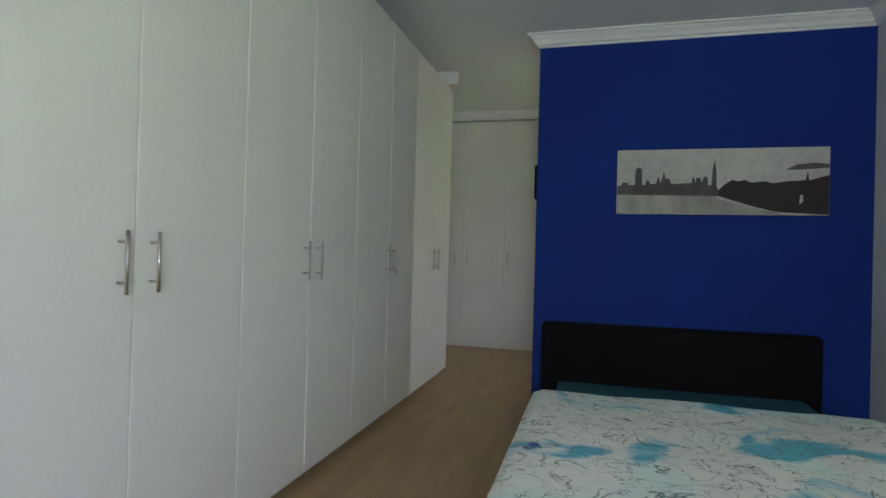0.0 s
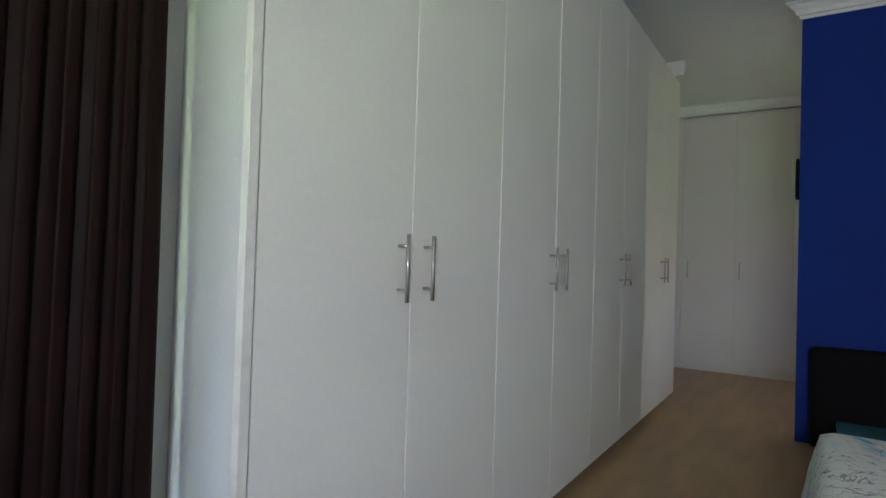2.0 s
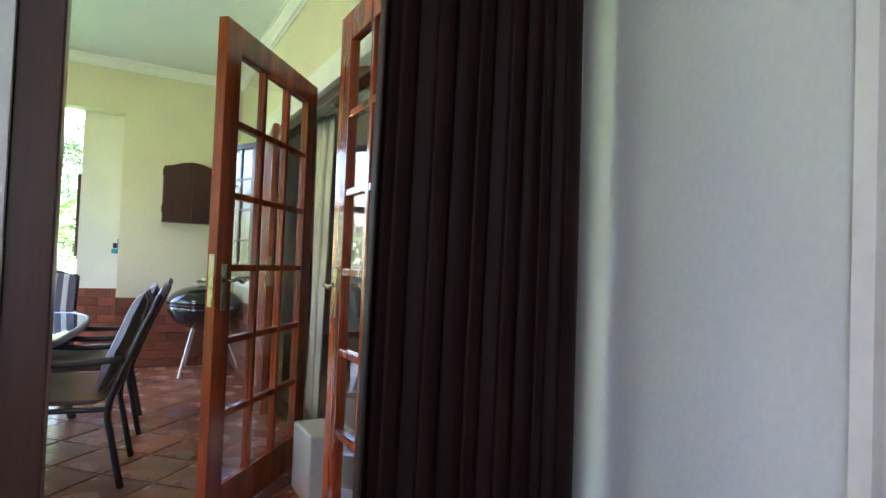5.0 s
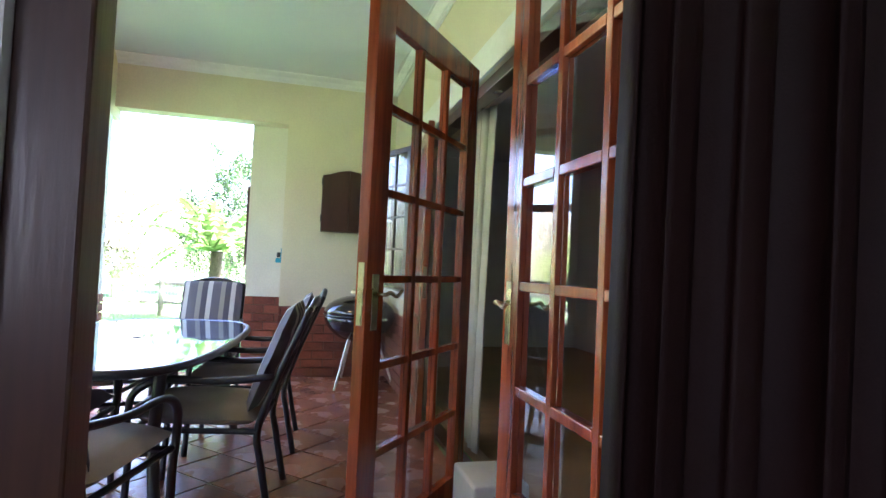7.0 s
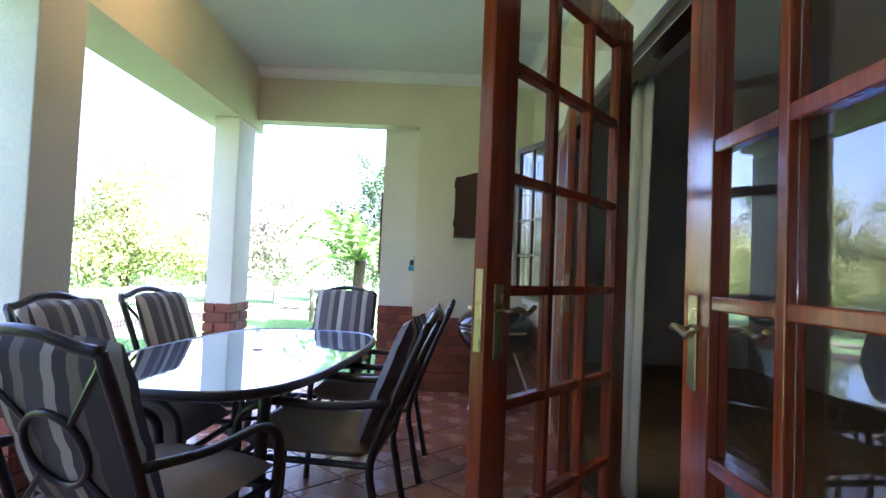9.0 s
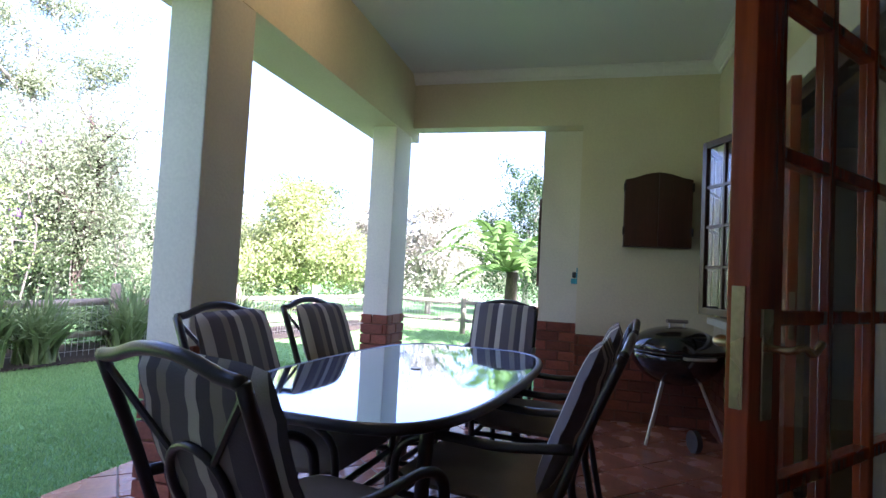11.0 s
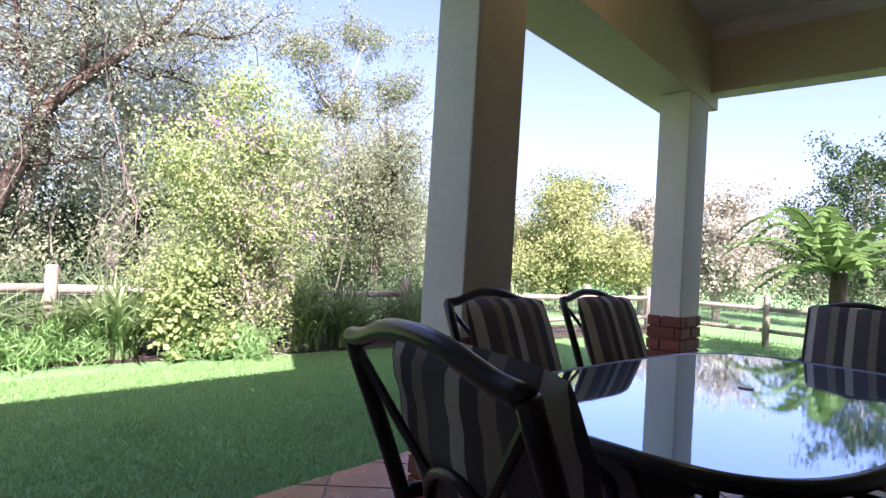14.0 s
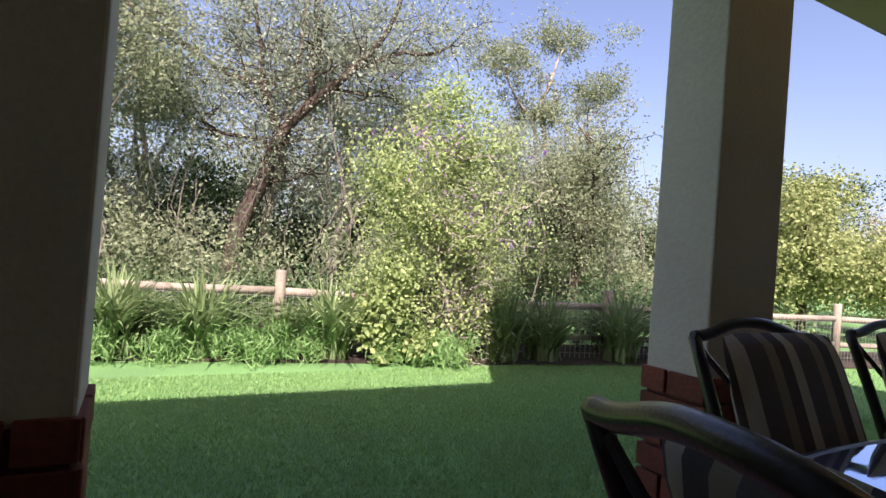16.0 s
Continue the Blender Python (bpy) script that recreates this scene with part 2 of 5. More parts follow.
def cornice(bm, a, b, inward, z, size=0.12, mitre=(0, 0)):
    """A stepped cove between wall and ceiling from a to b (x, y); inward is the way off the wall."""
    a, b, n = Vector((*a, 0)), Vector((*b, 0)), Vector((*inward, 0))
    prof = [(0, -size), (0.012, -size), (0.02, -size * 0.82), (0.035, -size * 0.78), (0.05, -size * 0.5), (0.075, -size * 0.3), (0.085, -size * 0.16), (0.1, -size * 0.14), (0.1, 0), (0, 0)]
    k = Vector((*mitre, 0))
    rings = [[bm.verts.new(p + (n + f * k) * u + Vector((0, 0, z + w))) for u, w in prof] for p, f in ((a, 1), (b, 0))]
    k = len(prof)
    for i in range(k):
        bm.faces.new((rings[0][i], rings[0][(i + 1) % k], rings[1][(i + 1) % k], rings[1][i]))
    bm.faces.new(rings[0][::-1])
    bm.faces.new(rings[1])
    return bm


# ---- the house ----
Z_BED, Z_PATIO = 3.06, 3.15
BLUE_Y, FAR_Y = 5.087, 7.5
BLUE_X, EAST_X = -0.085, 2.33
WX0, WX1 = -2.10, -1.86      # wall with the garden door
DOOR_Y0, DOOR_Y1, DOOR_Z = 0.355, 1.41, 2.28
HOUSE_Y = 1.60               # house wall along the patio

setting("floor_bedroom", box(B(), WX0 + 0.001, 2.55, -1.75, 7.85, -0.2, 0.03), LAMINATE, "warm brown laminate bedroom floor", "floor")
setting("ceiling_bedroom", box(B(), WX0 + 0.001, 2.55, -1.75, 7.85, Z_BED, Z_BED + 0.15), CEILING, "plain white bedroom ceiling", "ceiling")
wall_w = setting("wall_west", wall_x(B(), WX0, WX1, -1.75, HOUSE_Y + 0.2, 0.0, 3.3, [(DOOR_Y0, DOOR_Y1, 0.0, DOOR_Z)]), WALL_WHITE, "white wall with the garden door opening", "wall")
setting("wall_west_inner", box(B(), WX0, WX1, HOUSE_Y + 0.2, 7.85, 0.0, Z_BED), WALL_WHITE, "white wall behind the wardrobes", "wall")
setting("wall_south", wall_y(B(), WX1, 2.55, -1.75, -1.5, 0.0, 3.3, [(0.4, 1.8, 1.05, 2.15)]), WALL_WHITE, "white bedroom end wall with a window", "wall")
setting("wall_east", wall_x(B(), EAST_X, EAST_X + 0.22, -1.5, 7.85, 0.0, Z_BED, [(6.35, 6.95, 1.2, 1.9)]), WALL_WHITE, "white bedroom side wall with a small window", "wall")
setting("wall_north", box(B(), WX1, EAST_X, FAR_Y + 0.1, FAR_Y + 0.35, 0.0, Z_BED), WALL_WHITE, "white wall at the end of the passage", "wall")
bw = B()
box(bw, BLUE_X, EAST_X, BLUE_Y, BLUE_Y + 0.15, 0.03, Z_BED)
setting("wall_blue", bw, WALL_BLUE, "deep blue painted feature wall behind the bed", "wall")
cb = B()
cornice(cb, (BLUE_X, BLUE_Y), (EAST_X, BLUE_Y), (0, -1), Z_BED, 0.1, (-1, 0))
cornice(cb, (BLUE_X, BLUE_Y), (BLUE_X, BLUE_Y + 0.15), (-1, 0), Z_BED, 0.1, (0, -1))
cornice(cb, (EAST_X, -1.5), (EAST_X, BLUE_Y), (-1, 0), Z_BED, 0.1)
setting("trim_bedroom_cornice", cb, CORNICE, "white stepped plaster cornice", "cornice")

# patio shell
PX0 = -7.33                   # inner face of the far wall
PY0, PY1 = -1.41, -1.175       # pillar line
PIER_Y, HEADER_Z, BEAM_Z = 0.462, 2.63, 2.53
setting("ceiling_patio", box(B(), -7.9, WX0, PY1 - 0.02, HOUSE_Y + 0.02, Z_PATIO, Z_PATIO + 0.12), CEILING, "white painted patio ceiling", "ceiling")
setting("wall_house", wall_y(B(), -9.5, WX0, HOUSE_Y, HOUSE_Y + 0.25, 0.0, 3.3, [(-7.25, -6.19, 0.96, 2.34), (-6.0, -2.45, 0.0, 2.28)]), WALL_CREAM, "cream painted house wall", "wall")
bm = B()
wall_x(bm, PX0 - 0.2, PX0, PY1, HOUSE_Y, 0.0, 3.3, [(PY1, PIER_Y, 0.0, HEADER_Z)])
wall_far = setting("wall_patio_end", bm, WALL_CREAM, "cream end wall with a wide garden opening", "wall")
# the pier's paler cream carries the outside light that falls on it
strip = setting("wall_patio_pier", box(B(), PX0 - 0.55, PX0 - 0.202, 0.10, 0.75, 0.0, 3.12), PILLAR_CREAM, "cream pier behind the end wall, coloured paler for outside light", "wall")
setting("beam_patio", box(B(), -7.53, WX0, PY0 - 0.2, PY1, BEAM_Z, 3.3), WALL_CREAM, "cream beam over the patio pillars", "beam")
bm = B()
cornice(bm, (PX0, PY1), (PX0, HOUSE_Y), (1, 0), Z_PATIO, 0.09)
cornice(bm, (PX0, HOUSE_Y), (WX0, HOUSE_Y), (0, -1), Z_PATIO, 0.09)
setting("trim_patio_cornice", bm, CORNICE, "white plaster cornice round the patio ceiling", "cornice")
setting("floor_patio", box(B(), -7.6, WX0, -2.0, HOUSE_Y, -0.25, -0.006), GROUT, "patio slab with pale tile joints", "floor")
# roof edge above the patio, and an unseen block added beside it to shade the garden
setting("roof_patio", box(B(), -4.15, 4.0, -1.72, 9.0, 3.3, 3.42), ROOF, "tiled roof edge over patio and bedroom", "roof")
setting("roof_shade_block", box(B(), -7.9, -4.15, -1.72, 9.0, 3.3, 5.6), WALL_CREAM, "unseen block above the patio that shades the garden", "house")
# rooms behind the house wall
setting("floor_inner_room", box(B(), -9.5, WX0, HOUSE_Y + 0.25, 5.2, -0.2, 0.02), LAMINATE, "dim inner room floor", "floor")
setting("wall_inner_room", box(B(), -9.5, WX0, 5.0, 5.2, 0.0, 3.3), WALL_WHITE, "dim white inner room wall", "wall")
setting("wall_inner_end", box(B(), -9.6, -9.5, HOUSE_Y, 5.2, 0.0, 3.3), WALL_WHITE, "white inner room end wall", "wall")
setting("ceiling_inner_room", box(B(), -9.5, WX0, HOUSE_Y + 0.25, 5.2, 2.9, 3.3), CEILING, "inner room ceiling", "ceiling")
GRD = -0.08
setting("ground", box(B(), -400, 400, -400, 400, GRD - 0.3, GRD - 0.02), GRASS_SOIL, "mown green garden lawn", "lawn")


def brick_face(parent, a, b, n, z0, courses, length=0.222, h=0.078, joint=0.0115, depth=0.05):
    """Bricks of one wall face from a to b (x, y), facing n, in stretcher bond; each is its own piece."""
    a, b, n = Vector((*a, 0)), Vector((*b, 0)), Vector((*n, 0))
    d = (b - a)
    run = d.length
    d.normalize()
    turn = Matrix((d, n, Vector((0, 0, 1)))).transposed().to_4x4()
    for c in range(courses):
        s = 0.0 if c % 2 else -length / 2
        while s < run - 0.01:
            u0, u1 = max(s, 0) + joint / 2, min(s + length, run) - joint / 2
            if u1 - u0 > 0.02:
                w = round(u1 - u0, 3)
                key = (w, h, depth)
                if key not in BRICK_MESH:
                    q = B()
                    box(q, -w / 2, w / 2, -depth, 0.0, 0, h, 0.004)
                    BRICK_MESH[key] = mesh_of("brick", q, BRICK)
                ob = new("brick", BRICK_MESH[key])
                p = a + d * (u0 + u1) / 2 + n * random.uniform(0.011, 0.016) + Vector((0, 0, z0 + c * (h + joint) + joint))
                ob.parent = parent
                ob.matrix_basis = Matrix.Translation(p) @ turn
            s += length


BRICK_MESH = {}
BRICK_Z, COURSES = 0.808, 9


def pillar(x0, x1):
    p = thing("pillar", pose((x0 + x1) / 2, (PY0 + PY1) / 2, 0), "square pale cream patio pillar with a face brick base", "pillar", "patio pillars")
    hx, hy = (x1 - x0) / 2, (PY1 - PY0) / 2
    part("shaft", box(B(), -hx, hx, -hy, hy, BRICK_Z - 0.02, BEAM_Z - 0.001, 0.008), PILLAR_CREAM, p)
    part("core", box(B(), -hx + 0.006, hx - 0.006, -hy + 0.006, hy - 0.006, -0.2, BRICK_Z - 0.021), MORTAR, p, "recessed mortar")
    e = 0.014
    brick_face(p, (-hx - e, hy), (hx + e, hy), (0, 1), 0.0, COURSES)
    brick_face(p, (hx, -hy - e), (hx, hy + e), (1, 0), 0.0, COURSES)
    brick_face(p, (-hx, -hy - e), (-hx, hy + e), (-1, 0), 0.0, COURSES)
    return p


# ---- bedroom ----
WFACE, W_Y0, W_Y1 = -1.015, 1.245, 5.82
W_TOP = 2.855


def bar_handle(parent, x, y, z0, z1):
    h = B()
    tube(h, [(x + 0.035, y, z0), (x + 0.035, y, z1)], 0.006, 10)
    for z in (z0 + 0.035, z1 - 0.035):
        tube(h, [(x, y, z), (x + 0.035, y, z)], 0.005, 8)
    return part("handle", h, STEEL, parent, "slim steel bar handle", True)


def wardrobe(y0, y1, ya, yb, group):
    """One unit: a carcass with two tall doors; ya and yb are the handles' places along y."""
    w = thing("wardrobe", pose(0, 0, 0), "tall white built-in wardrobe unit with closed doors", "wardrobe", group)
    part("body", box(B(), WX1 + 0.01, WFACE - 0.022, max(y0, 1.66), y1, 0.12, W_TOP - 0.003), PAINT_WHITE, w)
    part("plinth", box(B(), WX1 + 0.01, WFACE - 0.07, max(y0, 1.66), y1, 0.03, 0.118), PAINT_WHITE, w)
    mid = (y0 + y1) / 2
    for a, b, hy in ((y0, mid, ya), (mid, y1, yb)):
        d = part("door", box(B(), WFACE - 0.02, WFACE, a + 0.002, b - 0.002, 0.095, W_TOP, 0.002), PAINT_WHITE, w)
        bar_handle(d, WFACE, hy, 1.077, 1.275)
    return w


for i in range(4):
    y0 = W_Y0 + 0.03 + i * 1.137
    y1 = y0 + 1.137
    if i == 3:
        y1 = W_Y1
    mid = (y0 + y1) / 2
    wardrobe(y0, y1, mid - 0.065, mid + 0.065, "wardrobe run")
q = B()
END = [(WFACE + 0.004, W_Y0), (WFACE + 0.004, W_Y0 + 0.026), (WX1 + 0.002, 1.64), (WX1 + 0.002, 1.605)]
lo, hi = [q.verts.new((x, y, 0.03)) for x, y in END], [q.verts.new((x, y, W_TOP)) for x, y in END]
q.faces.new(lo), q.faces.new(hi[::-1])
for i in range(4):
    q.faces.new((lo[i], lo[(i + 1) % 4], hi[(i + 1) % 4], hi[i]))
setting("trim_wardrobe_end", q, WALL_WHITE, "white wardrobe end panel", "panel")
setting("trim_wardrobe_edge", box(B(), WFACE - 0.015, WFACE + 0.008, W_Y0 - 0.002, W_Y0 + 0.022, 0.03, W_TOP + 0.002), EDGE_TAN, "tan edge strip of the wardrobe end", "trim")
# ---- garden door and curtain ----
def glazed_door(name, m, width, height, label, cols=3, rows=6):
    """A hinged door with small panes. It stands at x 0..width from its hinge, 44 mm thick."""
    g = thing(name, m, label, "door")
    t, st, top, bot = 0.022, 0.12, 0.125, 0.17
    for a, b in ((0, st), (width - st, width)):
        part("stile", box(B(), a, b, -t, t, 0, height, 0.003), MEDIUM_WOOD, g)
    part("top_rail", box(B(), st, width - st, -t, t, height - top, height, 0.003), MEDIUM_WOOD, g)
    part("bottom_rail", box(B(), st, width - st, -t, t, 0, bot, 0.003), MEDIUM_WOOD, g)
    x0, x1, z0, z1 = st, width - st, bot, height - top
    bar = 0.03
    pw, ph = (x1 - x0 - (cols - 1) * bar) / cols, (z1 - z0 - (rows - 1) * bar) / rows
    for i in range(1, cols):
        x = x0 + i * (pw + bar) - bar
        part("glazing_bar", box(B(), x, x + bar, -t + 0.003, t - 0.003, z0, z1, 0.004), MEDIUM_WOOD, g)
    for j in range(1, rows):
        z = z0 + j * (ph + bar) - bar
        for i in range(cols):
            x = x0 + i * (pw + bar)
            part("glazing_bar", box(B(), x, x + pw, -t + 0.003, t - 0.003, z, z + bar, 0.004), MEDIUM_WOOD, g)
    for i in range(cols):
        for j in range(rows):
            x, z = x0 + i * (pw + bar), z0 + j * (ph + bar)
            q = part("pane", box(B(), x, x + pw, -0.002, 0.002, z, z + ph), GLASS, g)
            q.visible_shadow = False
    hz = 1.06
    part("lock_plate", box(B(), width, width + 0.003, -0.012, 0.012, hz - 0.11, hz + 0.11, 0.001), BRASS, g, "brass lock face plate")
    for s in (-1, 1):
        pl = part("door_handle", box(B(), width - 0.075, width - 0.035, s * t, s * (t + 0.006), hz - 0.13, hz + 0.07, 0.002), BRASS, g, "worn brass lever handle")
        lv = B()
        tube(lv, smooth_path([(width - 0.055, s * t, hz), (width - 0.055, s * (t + 0.045), hz), (width - 0.085, s * (t + 0.052), hz + 0.006), (width - 0.13, s * (t + 0.05), hz - 0.008), (width - 0.17, s * (t + 0.05), hz + 0.01)], 4), 0.0075, 8)
        part("lever", lv, BRASS, pl, "", True)
    return g


glazed_door("garden_door", pose(-2.045, 1.312, 0.03, 0, 0, 180), 0.95, 2.19, "open red-brown varnished door with small glass panes")
A_B = math.degrees(math.atan2(0.846 - 1.461, 0.751))
glazed_door("french_door", pose(-3.976, 1.461, 0.03, 0, 0, A_B), 0.968, 2.18, "half-open red-brown varnished glazed door of the next room")
glazed_door("french_door", pose(-5.9, HOUSE_Y, 0.03, 0, 0, -8), 0.90, 2.18, "opened red-brown varnished glazed door at the doorway's far jamb")


def door_frame(name, m, width, height, depth, label):
    f = thing(name, m, label, "door frame")
    for a, b in ((0, 0.07), (width - 0.07, width)):
        part("jamb", box(B(), a, b, 0, depth, 0, height, 0.004), DARK_WOOD, f)
    part("head", box(B(), 0.07, width - 0.07, 0, depth, height - 0.07, height, 0.004), DARK_WOOD, f)
    part("threshold", box(B(), 0.07, width - 0.07, 0, depth, 0.0, 0.028, 0.004), DARK_WOOD, f)
    return f


door_frame("garden_door_frame", pose(-1.875, DOOR_Y0, 0.002, 0, 0, 90), DOOR_Y1 - DOOR_Y0, DOOR_Z - 0.002, 0.065, "dark stained timber frame of the garden door")
door_frame("french_door_frame", pose(-6.0, HOUSE_Y + 0.02, 0.002), 3.55, 2.278, 0.1, "dark stained timber frame of the next room's doors")


def curtain(name, m, width, height, folds, amp, material, label, lean=0.0):
    """A hanging cloth with round folds, gathered a little at the top, standing from z 0 up."""
    bm = B()
    nu, nv = folds * 12, 14
    grid = []
    for j in range(nv + 1):
        v = j / nv
        row = []
        for i in range(nu + 1):
            u = i / nu
            ph = u * folds * math.tau + 0.5 * math.sin(u * 9.0) + 0.25 * (1 - v) * math.sin(u * 23)
            a = amp * (0.72 + 0.28 * (1 - v)) * (0.75 + 0.35 * math.sin(u * 17 + 1))
            row.append(bm.verts.new((u * width + 0.012 * math.cos(ph * 2) - lean * (1 - v) * (1 - u), a * math.sin(ph) + 0.02 * math.sin(u * 5 + v * 2), v * height)))
        grid.append(row)
    for j in range(nv):
        for i in range(nu):
            bm.faces.new((grid[j][i], grid[j][i + 1], grid[j + 1][i + 1], grid[j + 1][i]))
    c = part(name, bm, material, None, "", True)
    c.matrix_basis = m
    so = c.modifiers.new("cloth", "SOLIDIFY")
    so.thickness = 0.003
    return tagged(c, label, "curtain")


curtain("curtain", pose(-1.80, 1.0, 0.05, 0, 0, 78), 0.455, 2.62, 6, 0.034, CURTAIN_BROWN, "dark brown satin curtain hanging drawn back beside the garden door", 0.04)
curtain("sheer_curtain", pose(-5.02, HOUSE_Y + 0.19, 0.05), 0.40, 2.2, 4, 0.04, CURTAIN_BEIGE, "pale beige curtain inside the next room's door")
rod = thing("curtain_rod", pose(-1.80, 0, 2.69), "dark curtain rod on the white wall", "curtain rod")
q = B()
tube(q, [(0, -0.2, 0), (0, 1.4, 0)], 0.014, 10)
part("rod", q, DARK_WOOD, rod, "", True)
for y in (-0.1, 1.35):
    q = B()
    tube(q, [(-0.06, y, 0), (0, y, 0)], 0.01, 8)
    part("bracket", q, DARK_WOOD, rod)


# ---- garden table and chairs ----
def outline_table(a, b, n=64, p=5.0):
    pts = []
    for i in range(n):
        t = i / n * math.tau
        c, s = math.cos(t), math.sin(t)
        x = a * math.copysign(abs(c) ** (2 / p), c)
        y = b * math.copysign(abs(s) ** (2 / 4.2), s) * (1 - 0.12 * (x / a) ** 2)
        pts.append((x, y))
    return pts


def slab(bm, pts, z0, z1):
    lo = [bm.verts.new((x, y, z0)) for x, y in pts]
    hi = [bm.verts.new((x, y, z1)) for x, y in pts]
    k = len(pts)
    bm.faces.new(lo[::-1])
    bm.faces.new(hi)
    for i in range(k):
        bm.faces.new((lo[i], lo[(i + 1) % k], hi[(i + 1) % k], hi[i]))
    return bm


# blue, nearly metallic base stands in for the sky's bright reflection in the glass
TABLE_GLASS = mat("sky-toned table glass", (0.48, 0.65, 0.99), -0.05, var=0.03, s1=2, s2=26, bump=0.012, coat=0.0, spec=1.0)
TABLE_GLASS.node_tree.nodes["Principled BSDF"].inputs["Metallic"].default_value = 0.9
table = thing("garden_table", pose(-4.73, -0.215, 0, 0, 0, -5), "long glass-topped garden table with a dark metal frame", "table")
TZ = 0.733
part("tabletop", slab(B(), outline_table(1.0, 0.51), TZ - 0.008, TZ), TABLE_GLASS, table, "glossy glass top with the sky's blue put into its colour")
q = B()
tube(q, [(x, y, TZ - 0.016) for x, y in outline_table(1.012, 0.522)], 0.02, 8, True)
part("rim", q, METAL_BLACK, table, "", True)
for sx in (-1, 1):
    for sy in (-1, 1):
        q = B()
        tube(q, smooth_path([(sx * 0.75, sy * 0.36, TZ - 0.03), (sx * 0.73, sy * 0.34, 0.4), (sx * 0.77, sy * 0.37, 0.12), (sx * 0.81, sy * 0.4, 0.0)], 4), 0.027, 8)
        part("leg", q, METAL_BLACK, table, "", True)
for sy in (-1, 1):
    q = B()
    tube(q, [(-0.75, sy * 0.36, TZ - 0.06), (0.75, sy * 0.36, TZ - 0.06)], 0.016, 8)
    part("side_rail", q, METAL_BLACK, table)
for sx in (-1, 1):
    q = B()
    tube(q, [(sx * 0.74, -0.35, 0.33), (sx * 0.74, 0.35, 0.33)], 0.016, 8)
    part("end_rail", q, METAL_BLACK, table)
q = B()
tube(q, [(0.16 * math.cos(a * math.tau / 20), 0.16 * math.sin(a * math.tau / 20), 0.33) for a in range(20)], 0.012, 6, True)
part("ring", q, METAL_BLACK, table, "", True)
q = B()
tube(q, [(-0.74, 0, 0.33), (0.74, 0, 0.33)], 0.014, 8)
part("stretcher", q, METAL_BLACK, table)
q = B()
tube(q, [(0, 0, TZ - 0.006), (0, 0, TZ + 0.004)], 0.026, 16)
part("umbrella_cap", q, METAL_BLACK, table, "small dark umbrella hole cap")


def cushion(bm, w, d, h, m, puff=0.02, nx=10, ny=10, tufts=()):
    """A padded slab with soft edges, centred on its base."""
    top, low = [], []
    for j in range(ny + 1):
        rt, rl = [], []
        for i in range(nx + 1):
            u, v = i / nx * 2 - 1, j / ny * 2 - 1
            e = (1 - abs(u) ** 5) * (1 - abs(v) ** 5)
            f = e ** 0.45
            k = puff * (1 - u * u) * (1 - v * v)
            for ty in tufts:
                k -= 0.012 * math.exp(-((v - ty) / 0.06) ** 2)
            su = 1 - 0.05 * abs(v) ** 6
            sv = 1 - 0.05 * abs(u) ** 6
            p = Vector((u * w / 2 * su, v * d / 2 * sv, h * (0.5 + 0.5 * f) + k))
            rt.append(bm.verts.new(m @ p))
            rl.append(bm.verts.new(m @ Vector((p.x, p.y, h * (0.5 - 0.5 * f)))))
        top.append(rt)
        low.append(rl)
    for j in range(ny):
        for i in range(nx):
            bm.faces.new((top[j][i], top[j][i + 1], top[j + 1][i + 1], top[j + 1][i]))
            bm.faces.new((low[j][i], low[j + 1][i], low[j + 1][i + 1], low[j][i + 1]))
    ring = lambda g: [g[0][i] for i in range(nx + 1)] + [g[j][nx] for j in range(1, ny + 1)] + [g[ny][i] for i in range(nx - 1, -1, -1)] + [g[j][0] for j in range(ny - 1, 0, -1)]
    a, b = ring(top), ring(low)
    for i in range(len(a)):
        bm.faces.new((a[i], b[i], b[(i + 1) % len(a)], a[(i + 1) % len(a)]))
    return bm


